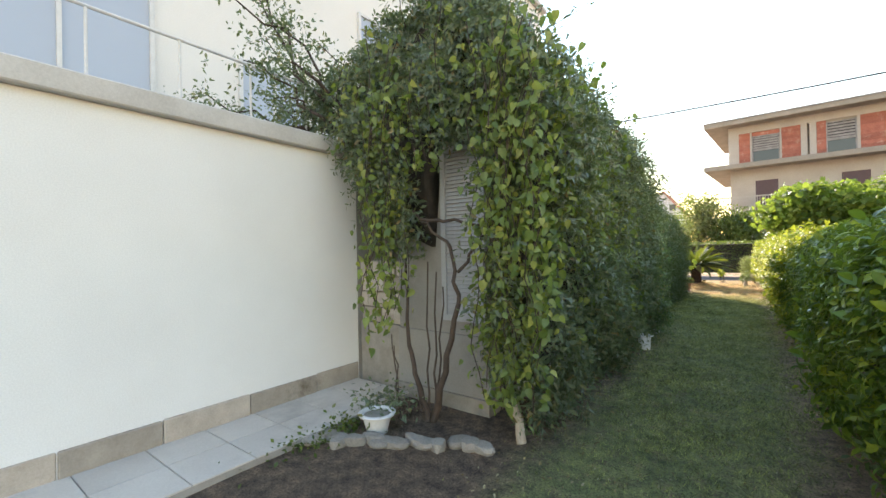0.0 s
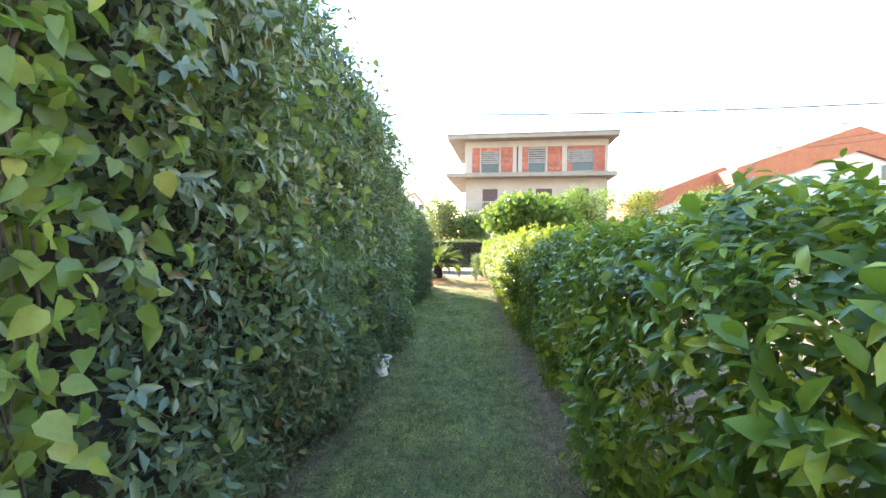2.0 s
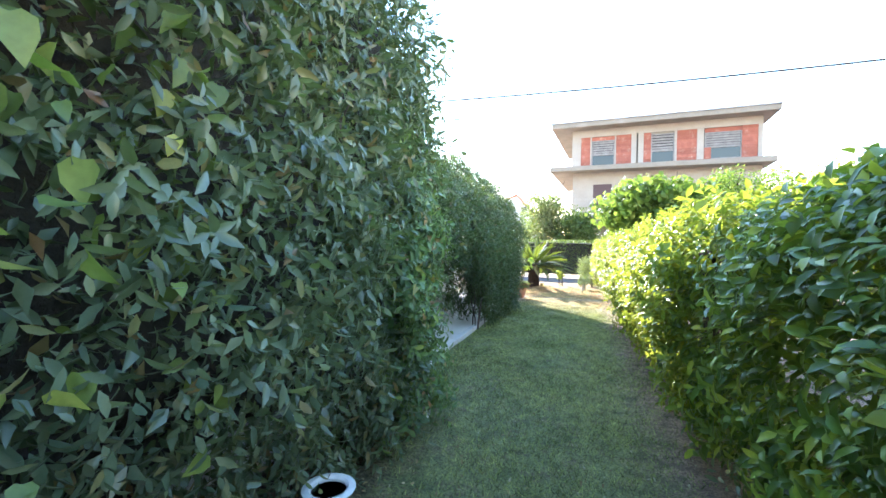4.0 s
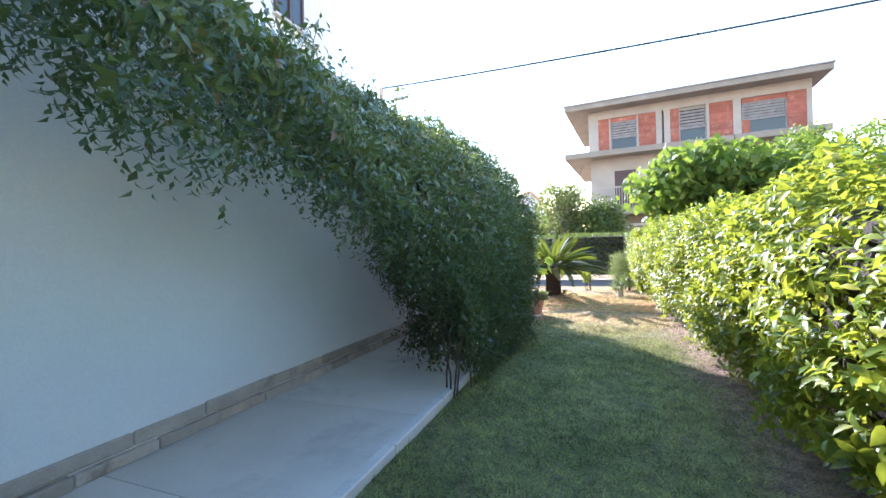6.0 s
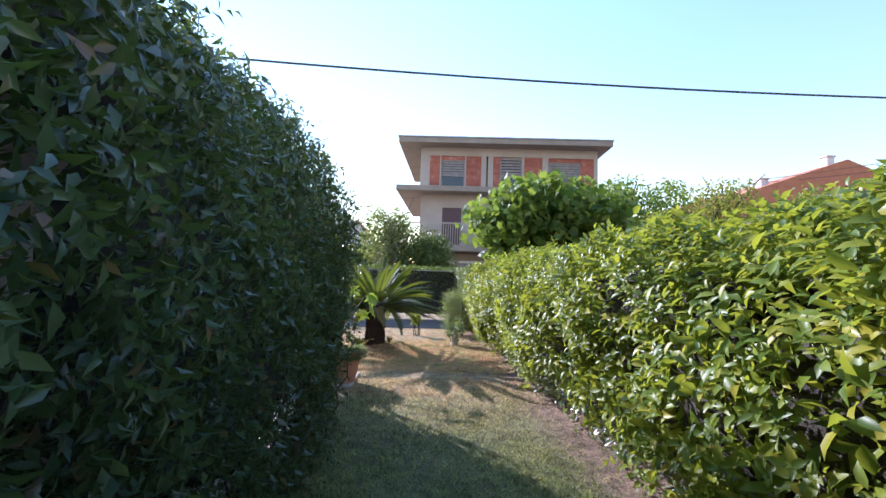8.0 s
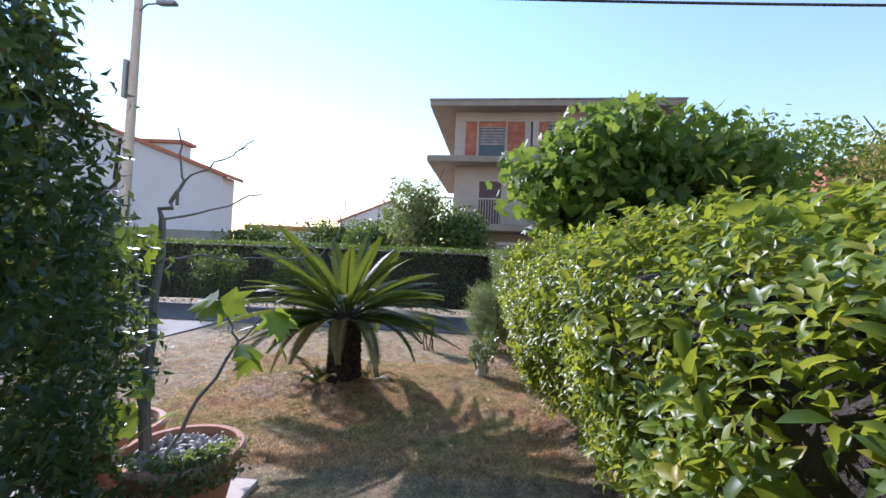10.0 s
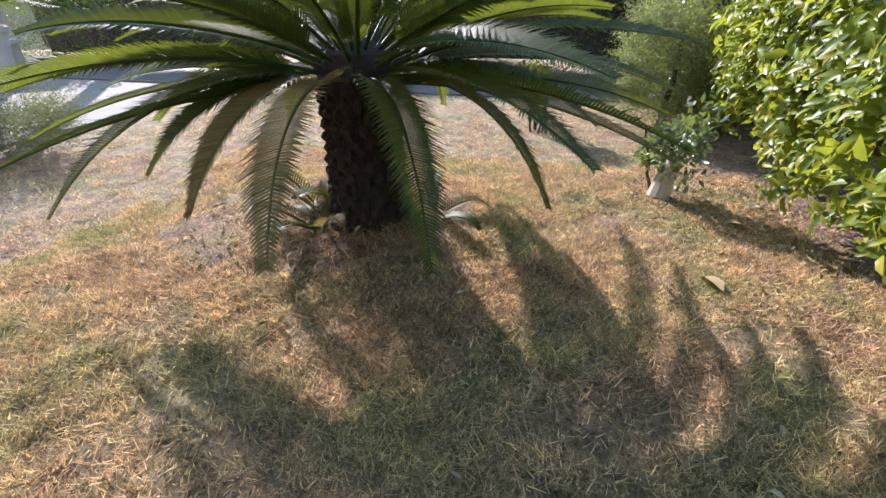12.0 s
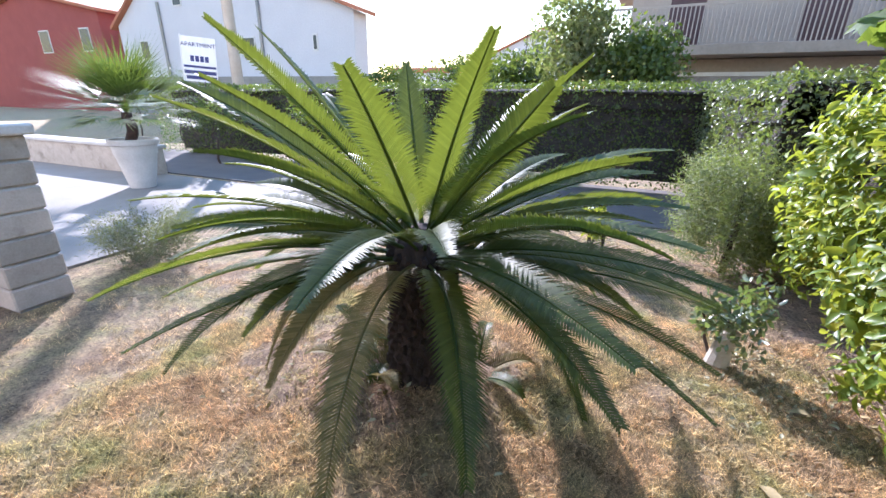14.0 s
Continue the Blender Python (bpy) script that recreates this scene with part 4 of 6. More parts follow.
def build_climber_far():
    c = thing("arching_climber", "dark evergreen climber arching from the wall top down to the lawn", "shrub")
    prof = polyline([(-1.5, 0.02), (-1.4, 0.6), (-1.35, 1.3), (-1.45, 1.9), (-1.75, 2.4), (-2.2, 2.75), (-2.8, 3.1), (-3.4, 3.5)])

    def outer(u, v):
        y = 9.9 + 7.4 * u
        low = np.interp(y, [9.9, 11.0, 12.0, 12.8, 13.3, 13.9, 17.3], [0.55, 0.47, 0.36, 0.14, 0.03, 0.0, 0.0])
        w = low + (1 - low) * v
        x, z = prof(w)
        r = 1 - 0.18 * np.clip((y - 14.5) / 2.8, 0, 1) ** 3
        return np.stack([-2.7 + (x + 2.7) * r, y + 0 * v, z * (0.45 + 0.55 * r) * (1 + 0.22 * np.clip((y - 14.5) / 2.8, 0, 1))], -1)

    def under(u, v):
        y = 9.9 + 3.6 * u
        low = np.interp(y, [9.9, 11.0, 12.0, 12.8, 13.5], [1.95, 1.75, 1.4, 1.0, 0.4])
        x = -3.3 + 1.75 * v
        z = 3.0 + (low - 3.0) * v ** 1.2
        return np.stack([x, y + 0 * v, z], -1)

    def near_face(u, v):
        x = -1.5 - 1.1 * u
        z = 0.25 + 1.5 * v
        return np.stack([x, 13.3 + 0.5 * u + 0.25 * np.sin(5 * v) - 0.4 * v, z + 0 * u], -1)

    def tail(u, v):
        x = -1.68 - 1.3 * u
        z = 0.15 + 2.3 * v
        return np.stack([x, 17.35 + 0.1 * np.sin(4 * v) - 0.5 * np.clip(v - 0.6, 0, 1) + 0.1 * u, z + 0 * u], -1)
    flip = lambda f: (lambda u, v: f(1 - u, v))
    sheets = [Sheet(outer, 0.2, 13, 1.6, 0.4), Sheet(under, 0.12, 14, 1.4, 0.4), Sheet(flip(near_face), 0.12, 15), Sheet(tail, 0.12, 16)]
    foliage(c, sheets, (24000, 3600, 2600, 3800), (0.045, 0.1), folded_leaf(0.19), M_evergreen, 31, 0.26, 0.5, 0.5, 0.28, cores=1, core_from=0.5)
    rng = np.random.default_rng(33)
    P, N = zip(*(s.sample(rng, k, 0.14) for s, k in zip(sheets, (3900, 600, 420, 460))))
    part("shoot_mass", leafy_shoots("shoot_mass", np.concatenate(P), np.concatenate(N), (0, 0, -0.45), 9, 0.03, (0.05, 0.092), folded_leaf(0.21), rng, 0.4, 0.5), M_evergreen, c, kind="stuff")
    Ps = []
    for k in range(34):
        u, v = rng.uniform(0.05, 0.85), rng.uniform(0.45, 0.95)
        p, n = sheets[0].at(np.array([u]), np.array([v]))
        a, b = p[0], p[0] + n[0] * 0.12 + np.array([rng.normal() * 0.08, rng.normal() * 0.08, rng.uniform(0.1, 0.45)])
        part("shoot", tube(bmesh.new(), *limb(rng, a, b, 0.005, 0.002, 0.02, 3), 4), M_bark, c)
        Ps += [a + (b - a) * rng.uniform(0.2, 1) + rng.normal(size=3) * 0.02 for q in range(9)]
    # trailing tips below the near edge
    for k in range(60):
        y = rng.uniform(10.0, 13.5)
        x = rng.uniform(-1.68, -1.45)
        z1 = float(np.interp(y, [10, 11, 12, 12.8, 13.5], [2.0, 1.75, 1.45, 0.9, 0.7])) + rng.uniform(0.15, 0.4)
        for j in range(int(rng.uniform(3, 6))):
            Ps.append(np.array([x + rng.normal() * 0.04, y + rng.normal() * 0.04, max(0.12, z1 - j * 0.075)]))
    Ps = np.array(Ps)
    part("trailing_leaves", scatter_leaves("trailing_leaves", Ps, rng.normal(size=Ps.shape), rng.uniform(0.05, 0.09, len(Ps)), leaf_shape(0.2), rng, 0.4, 0.6), M_evergreen, c, kind="stuff")
    for k in range(5):
        a = (-1.62 + rng.normal() * 0.04, 12.75 + rng.uniform(0, 0.5), 0.0)
        part("stem", tube(bmesh.new(), *limb(rng, a, (a[0] + rng.normal() * 0.1, a[1] + 0.25, 1.2), 0.012, 0.006, 0.02, 5), 6), M_bark, c)
    for k in range(26):
        a = (-1.62 + rng.normal() * 0.12, rng.uniform(14.6, 16.9), 0.0)
        part("dry_stem", tube(bmesh.new(), *limb(rng, a, (a[0] + 0.15 + rng.normal() * 0.1, a[1] + rng.normal() * 0.15, rng.uniform(0.5, 0.9)), 0.012, 0.005, 0.03, 5), 6), M_bark, c)


def build_right_hedge():
    h = thing("laurel_hedge", "long clipped laurel hedge with bright yellow-green sunlit leaves", "hedge")
    prof = polyline([(1.02, 0.25), (0.86, 0.7), (0.84, 1.2), (0.95, 1.55), (1.25, 1.75), (1.8, 1.78), (2.3, 1.65)])

    def dense(u, v):
        y = 23.0 - 14.0 * u
        x, z = prof(v)
        x = x - 0.14 * np.clip((y - 17) / 4, 0, 1)
        r = np.sqrt(np.clip(1 - np.clip((y - 21.4) / 1.62, 0, 0.99) ** 3, 0.05, 1))
        return np.stack([1.7 + (x - 1.7) * r, y + 0 * v, z * (0.9 + 0.1 * r)], -1)

    prof2 = polyline([(1.24, 0.1), (1.1, 0.48), (1.03, 0.95), (1.04, 1.32), (1.2, 1.62), (1.6, 1.77), (2.2, 1.68)])

    def loose(u, v):
        y = 9.4 - 7.6 * u
        x, z = prof2(v)
        r = np.sqrt(np.clip(1 - np.clip((2.9 - y) / 1.15, 0, 0.99) ** 2, 0.04, 1))
        return np.stack([1.75 + (x - 1.75) * r, y + 0 * v, z + 0.12 * np.sin(y * 1.9) * v], -1)

    def back(u, v):
        y = 1.9 + 19.2 * u
        return np.stack([2.45 + 0 * u + 0.1 * np.sin(3 * v), y + 0 * v, 0.4 + 1.4 * v + 0 * u], -1)

    def end(u, v):
        return np.stack([0.95 + 1.3 * u, 22.95 + 0.15 * np.sin(3 * u) + 0 * v, 0.2 + 1.4 * v + 0 * u], -1)
    shape = leaf_shape(0.29, 0.16, 0.1)
    d = Sheet(dense, 0.19, 23, 1.7, 0.3)
    l = Sheet(loose, 0.2, 24, sparse=lambda p: np.where((p[:, 1] > 5.0) & (p[:, 1] < 6.9) & (p[:, 2] < 1.25 + 0.15 * np.sin(p[:, 1] * 5)), 0.16, 1.0))
    foliage(h, [d, Sheet(lambda u, v: end(1 - u, v), 0.1, 27)], (15000, 1200), (0.05, 0.105), folded_leaf(0.23, 0.16), M_laurel, 41, 0.26, 0.4, -0.1, 0.26)
    rs = np.random.default_rng(46)
    P, N = d.sample(rs, 3600, 0.12)
    part("shoot_mass", leafy_shoots("shoot_mass", P, N, (0, 0, 0.55), 8, 0.022, (0.065, 0.125), leaf_shape(0.25, 0.18, 0.1), rs, 0.35, -0.05, 0.8), M_laurel, h, kind="stuff")
    foliage(h, [Sheet(back, 0.1, 25)], (9000,), (0.08, 0.13), shape, M_laurel, 43, 0.3, 0.45, -0.1, 0.3, core=False)
    foliage(h, [l], (9000,), (0.06, 0.12), folded_leaf(0.2, 0.16), M_cherry, 42, 0.5, 0.4, -0.15, 0.4, core=False)
    P, N = l.sample(rs, 1900, 0.2)
    part("broad_shoot_mass", leafy_shoots("broad_shoot_mass", P, N, (0, 0, 0.5), 9, 0.024, (0.085, 0.15), leaf_shape(0.23, 0.2, 0.09), rs, 0.35, 0.02, 0.85), M_cherry, h, kind="stuff")
    rng = np.random.default_rng(44)
    T, F = shape
    shared = tri_mesh("laurel_leaf", T, F)
    shared.materials.append(M_cherry)
    # upright leafy shoots on the loose near end, in rosettes
    for k in range(36):
        u, v = rng.uniform(0.35, 0.98), rng.uniform(0.15, 0.95)
        p, n = l.at(np.array([u]), np.array([v]))
        axis = Vector(n[0] * 0.5 + np.array([0, 0, 0.9]) + rng.normal(size=3) * 0.2).normalized()
        base = Vector(p[0])
        for j in range(8):
            q = base + axis * (0.035 * j)
            o = new("laurel_leaf", shared)
            o.parent = h
            spin = Matrix.Rotation(j * 2.4, 4, 'Z')
            o.matrix_world = Matrix.Translation(q) @ axis.to_track_quat('Z', 'Y').to_matrix().to_4x4() @ spin @ pose(0, 0, 0, 28 + 5 * j) @ Matrix.Scale(rng.uniform(0.09, 0.15), 4)
    Ps, Ns = [], []
    for k in range(520):
        sheet = d if k % 4 else l
        u, v = rng.uniform(0, 1), rng.uniform(0.1, 1.0)
        p, n = sheet.at(np.array([u]), np.array([v]))
        ax = n[0] * 0.5 + np.array([0, 0, 0.8]) + rng.normal(size=3) * 0.25
        ax /= np.linalg.norm(ax)
        for j in range(9):
            Ps.append(p[0] + ax * 0.03 * j + rng.normal(size=3) * 0.012)
            Ns.append(ax + rng.normal(size=3) * 0.5)
    Ps, Ns = np.array(Ps), np.array(Ns)
    part("shoot_leaves", scatter_leaves("shoot_leaves", Ps, Ns, rng.uniform(0.07, 0.12, len(Ps)), shape, rng, 0.6, -0.4), M_laurel, h, kind="stuff")
    for k in range(44):
        y = 2.1 + 19 * k / 44 + rng.normal() * 0.1
        a = (1.45 + rng.normal() * 0.12, y, 0.03)
        b = (1.35 + rng.normal() * 0.25, y + rng.normal() * 0.25, 1.3)
        part("stem", tube(bmesh.new(), *limb(rng, a, b, rng.uniform(0.018, 0.04), 0.012, 0.03, 6), 7), M_bark, h)
    for x, y in ((1.27, 6.3), (1.28, 5.5)):
        q = thing("hedge_post", "thin black metal post standing in the hedge", "post", "posts in the hedge")
        part("post", tube(bmesh.new(), [(x, y, 0), (x + 0.01, y, 1.18)], 0.028, 10), M_wire, q)
        part("cap", tube(bmesh.new(), [(x + 0.01, y, 1.18), (x + 0.01, y, 1.2)], [0.034, 0.03], 10), M_wire, q)
    # ground foliage under the hedge
    g = thing("ground_cover", "low grey-green ground cover under the hedge", "ground cover", kind="stuff")
    n = 5200
    y = rng.uniform(3.0, 20.5, n)
    x = 1.02 + 0.32 * rng.uniform(size=n) + 0.1 * wavy(y * 1.5, y * 0, 3)
    z = 0.05 + 0.38 * rng.uniform(size=n) ** 1.5
    P = np.stack([x, y, z], 1)
    part("leaves", scatter_leaves("leaves", P, np.tile([-0.6, 0, 0.8], (n, 1)), rng.uniform(0.04, 0.09, n), leaf_shape(0.24), rng, 0.5, 0.1), M_climber, g, kind="stuff")


def build_far_hedge():
    h = thing("clipped_box_hedge", "clipped dark green box hedge across the end of the garden", "hedge")

    def face(u, v):
        x = -13 + 20 * u
        w = v * 1.5
        z = np.where(w < 1, 0.1 + 1.8 * w, 1.9)
        y = np.where(w < 1, 27.0, 27.0 + (w - 1) * 2.2)
        return np.stack([x + 0 * v, y + 0 * u, z + 0 * u - 0.012 * (x < -4) * (-4 - x)], -1)
    def corner(u, v):
        w = v * 1.5
        y = 27.0 - 3.9 * u
        z = np.where(w < 1, 0.1 + 1.75 * w, 1.85)
        x = np.where(w < 1, 0.74, 0.74 + (w - 1) * 1.6)
        return np.stack([x + 0 * u, y + 0 * v, z + 0 * u], -1)
    r = thing("hedge_return", "grey-green small-leaved clipped hedge closing the garden corner", "hedge")
    def stop_end(u, v):
        return np.stack([0.78 + 0.75 * u, 23.08 + 0 * u + 0.1 * np.sin(3 * v), 0.1 + 1.74 * v + 0 * u], -1)
    foliage(r, [Sheet(corner, 0.07, 54), Sheet(stop_end, 0.05, 56)], (9000, 1700), (0.035, 0.07), folded_leaf(0.26), M_greyhedge, 55, 0.16, 0.4, 0.0, 0.16)
    foliage(h, [Sheet(face, 0.05, 51)], (26000,), (0.04, 0.08), small_leaf(0.28), M_boxhedge, 52, 0.16, 0.5, 0.0, 0.14)


def crown(parent, centre, radii, count, sizes, shape, material, seed, lumps=16, flat=0.45, droop=0.3):
    """Leaves in many uneven clumps round a centre."""
    rng = np.random.default_rng(seed)
    c = np.array(centre)
    P, N = [], []
    for k in range(lumps):
        d = rng.normal(size=3); d /= np.linalg.norm(d); d[2] *= 0.9
        lc = c + d * np.array(radii) * rng.uniform(0.35, 0.8)
        lr = np.array(radii) * rng.uniform(0.3, 0.5)
        m = count // lumps
        q = rng.normal(size=(m, 3)); q /= np.linalg.norm(q, axis=1)[:, None]
        P.append(lc + q * lr * rng.uniform(0.55, 1.08, (m, 1)))
        N.append(q)
    P, N = np.concatenate(P), np.concatenate(N)
    keep = P[:, 2] > 0.15
    P, N = P[keep], N[keep]
    return part("crown", scatter_leaves("crown", P, N, rng.uniform(*sizes, len(P)), shape, rng, flat, droop), material, parent, kind="stuff")


def tree(name, label, at, height, radii, count, sizes, shape, material, seed, category="tree", trunk=0.09, lumps=16):
    t = thing(name, label, category)
    rng = np.random.default_rng(seed)
    base = np.array([at[0], at[1], 0.0])
    top = np.array([at[0], at[1], height - radii[2]])
    pts, rad = limb(rng, base, top, trunk, trunk * 0.6, 0.05, 6)
    part("trunk", tube(bmesh.new(), pts, rad, 9), M_bark, t)
    for k in range(7):
        e = top + rng.normal(size=3) * np.array(radii) * 0.5 + np.array([0, 0, radii[2] * 0.2])
        part("branch", tube(bmesh.new(), *limb(rng, pts[-1 - (k % 3)], e, trunk * 0.5, 0.012, 0.08, 6), 6), M_bark, t)
    crown(t, top, radii, count, sizes, shape, material, seed + 1, lumps)
    return t


# ---- the cycad ----
def frond_mesh(name, length, rise, droop, width, seed, pairs=108):
    """A pinnate frond from the origin along +Y: arching midrib with two rows of narrow leaflets."""
    rng = np.random.default_rng(seed)
    V, F = [], []

    def rib(t):
        y = length * (t - 0.18 * droop * t ** 3)
        return np.array([0.0, y, length * (rise * t - droop * t * t)])
    n = pairs
    for i in range(n + 1):
        t = i / n
        p, r = rib(t), 0.011 * (1 - 0.8 * t)
        V += [p + (r, 0, 0), p + (0, 0, r), p + (-r, 0, 0), p + (0, 0, -r)]
    for i in range(n):
        a, b = 4 * i, 4 * i + 4
        for k in range(4):
            k2 = (k + 1) % 4
            F += [(a + k, a + k2, b + k2), (a + k, b + k2, b + k)]
    for i in range(int(0.16 * n), n):
        t = (i + 0.5) / n
        d = rib(min(1, t + 0.01)) - rib(t - 0.01)
        d /= np.linalg.norm(d)
        up = np.array([0, -d[2], d[1]])
        ln = width * (0.35 + 0.65 * math.sin(min(1, 0.15 + t * 0.95) * math.pi) ** 0.6) * rng.uniform(0.92, 1.05)
        if t > 0.9:
            ln *= 1 - 3.5 * (t - 0.9)
        for s, k in ((1, 0), (-1, 2)):
            root, nxt = 4 * i + k, 4 * i + 4 + k
            p = (V[root] + V[nxt]) / 2
            out = np.array([s, 0, 0]) * 0.78 + d * 0.58 + up * 0.32
            out /= np.linalg.norm(out)
            tip = p + out * ln + np.array([0, 0, -0.18 * ln * rng.uniform(0.5, 1.4)])
            mid = p + out * ln * 0.5
            b = len(V)
            V += [p - d * 0.0042, p + d * 0.0042, mid - d * 0.0056, mid + d * 0.0056, tip]
            F += [(b, b + 1, b + 3), (b, b + 3, b + 2), (b + 2, b + 3, b + 4)]
    return tri_mesh(name, np.array(V), np.array(F))


def build_cycad(at=(-1.42, 20.42), trunk_h=0.92, scale=1.0):
    c = thing("cycad_palm", "sago cycad with a stout dark scaly trunk and arching pinnate fronds", "palm")
    rng = np.random.default_rng(61)
    z0 = 0.06
    part("trunk", lathe(bmesh.new(), [(0.195, z0 - 0.1), (0.185, z0 + 0.1), (0.165, z0 + 0.35), (0.16, z0 + 0.65), (0.17, z0 + 0.78), (0.14, z0 + 0.88), (0.05, z0 + 0.94)], 22, at), M_cycadtrunk, c)
    bm = bmesh.new()
    bmesh.ops.create_cone(bm, cap_ends=True, segments=5, radius1=0.03, radius2=0.012, depth=0.055)
    scale_me = bpy.data.meshes.new("trunk_scale")
    bm.to_mesh(scale_me); bm.free()
    scale_me.materials.append(M_cycadtrunk)
    for row in range(15):
        for j in range(16):
            a = 2 * math.pi * (j + 0.5 * (row % 2)) / 16 + rng.normal() * 0.05
            z = z0 + 0.02 + row * 0.056
            r = float(np.interp(z - z0, [0, 0.1, 0.35, 0.65, 0.78, 0.88], [0.188, 0.182, 0.164, 0.16, 0.17, 0.14]))
            o = new("trunk_scale", scale_me)
            o.parent = c
            o.matrix_world = Matrix.Translation((at[0] + r * math.cos(a), at[1] + r * math.sin(a), z)) @ Matrix.Rotation(a, 4, 'Z') @ pose(0, 0, 0, 0, 62 + rng.normal() * 10, 0) @ Matrix.Diagonal((1.5, 1, 1.0 + 0.4 * rng.uniform(), 1))
    ring = [(9, 0.06, 1.6, 0.42, 0.78), (15, 0.10, 1.05, 0.42, 1.04), (20, 0.13, 0.64, 0.38, 1.18), (21, 0.15, 0.4, 0.34, 1.32), (18, 0.16, 0.18, 0.27, 1.36)]
    for i, (n, r, rise, droop, ln) in enumerate(ring):
        for j in range(n):
            a = 2 * math.pi * (j + 0.37 * i) / n + rng.normal() * 0.1
            if i > 2 and -2.2 < math.atan2(math.sin(a), math.cos(a)) < -0.85:
                continue
            me = frond_mesh("frond", ln * rng.uniform(0.9, 1.08), rise + rng.normal() * 0.06, droop * rng.uniform(0.85, 1.15), 0.125, 100 + i * 30 + j)
            o = part("frond", me, M_frond, c)
            o.matrix_world = Matrix.Translation((at[0] + r * 0.6 * math.cos(a), at[1] + r * 0.6 * math.sin(a), z0 + 0.88 - 0.03 * i)) @ Matrix.Rotation(a - math.pi / 2, 4, 'Z') @ pose(0, 0, 0, 0, rng.normal() * 14, 0)
    # the lowest fronds hang to a given reach and height
    hanging = [(-0.82, 19.55, 0.45, M_frond), (-1.2, 19.2, 0.62, M_dryfrond), (-0.45, 19.63, 0.76, M_frond), (-2.2, 19.5, 0.48, M_frond), (-2.0, 19.75, 0.55, M_frond), (-0.5, 20.0, 0.5, M_frond), (-1.75, 19.62, 0.5, M_dryfrond), (-2.05, 19.9, 0.32, M_dryfrond),
               (-2.5, 20.4, 0.6, M_frond), (-2.2, 21.1, 0.45, M_frond), (-1.2, 21.5, 0.5, M_frond), (-0.55, 21.0, 0.5, M_frond), (-0.35, 20.5, 0.65, M_frond)]
    for k, (tx, ty, tz, mat) in enumerate(hanging):
        a = math.atan2(ty - at[1], tx - at[0])
        start = Vector((at[0] + 0.1 * math.cos(a), at[1] + 0.1 * math.sin(a), z0 + 0.77))
        reach, drop, rise, ln = math.hypot(tx - start.x, ty - start.y), tz - start.z, 0.3, 1.2
        for step in range(12):
            droop = rise - drop / ln
            ln = reach / (1 - 0.18 * droop)
        o = part("frond", frond_mesh("frond", ln, rise, droop, 0.15, 260 + k), mat, c, "drying frond" if mat is M_dryfrond else "")
        o.matrix_world = Matrix.Translation(start) @ Matrix.Rotation(a - math.pi / 2, 4, 'Z') @ pose(0, 0, 0, 0, rng.normal() * 8, 0)
    # offsets at the foot
    for ang, rr in ((170, 0.3), (205, 0.27), (20, 0.3), (140, 0.38)):
        pup = thing("cycad_offset", "small cycad offset sprouting at the foot of the trunk", "palm", "offsets round the cycad")
        x, y = at[0] + rr * math.cos(radians(ang)), at[1] + rr * math.sin(radians(ang))
        for j in range(6):
            me = frond_mesh("frond", rng.uniform(0.3, 0.48), 1.1 + rng.normal() * 0.2, 0.75, 0.085, 300 + j, 34)
            o = part("frond", me, M_frond if j % 2 else M_dryfrond, pup)
            o.matrix_world = Matrix.Translation((x, y, 0.06)) @ Matrix.Rotation(j * 1.05 + ang, 4, 'Z')


def pot(name, label, at, r_top, r_bot, h, material, rim=0.03, z=0.0, fill=None):
    p = thing(name, label, "plant pot")
    x, y = at
    w = 0.022 if r_top > 0.15 else 0.008
    part("body", lathe(bmesh.new(), [(r_bot, z), (r_bot * 1.02, z + 0.02), (r_top - 0.01, z + h - rim * 1.6), (r_top - w - 0.004, z + h - rim * 1.6), (r_top - w - 0.01, z + h * 0.7), (0.02, z + h * 0.68)], 40, at), material, p)
    part("rim", lathe(bmesh.new(), [(r_top - 0.012, z + h - rim * 2.2), (r_top + 0.02, z + h - rim * 1.7), (r_top + 0.028, z + h - rim * 0.5), (r_top + 0.012, z + h), (r_top - w, z + h), (r_top - w - 0.012, z + h - rim), (r_top - w - 0.01, z + h - rim * 2.2)], 40, at), material, p)
    if fill:
        part("soil", lathe(bmesh.new(), [(0.02, z + h * 0.72), (r_top - w - 0.012, z + h * 0.74), (r_top - w - 0.012, z + h - rim * 2.0), (0.03, z + h - rim * 1.6)], 24, at), fill, p)
    return p


def leaf_objects(parent, name, places, material, shape, rng, sizes):
    shared = tri_mesh(name, *shape)
    shared.materials.append(material)
    for p, d in places:
        o = new(name, shared)
        o.parent = parent
        d = Vector(d).normalized()
        o.matrix_world = Matrix.Translation(Vector(p)) @ d.to_track_quat('Y', 'Z').to_matrix().to_4x4() @ pose(0, 0, 0, 0, rng.normal() * 35) @ Matrix.Scale(rng.uniform(*sizes), 4)


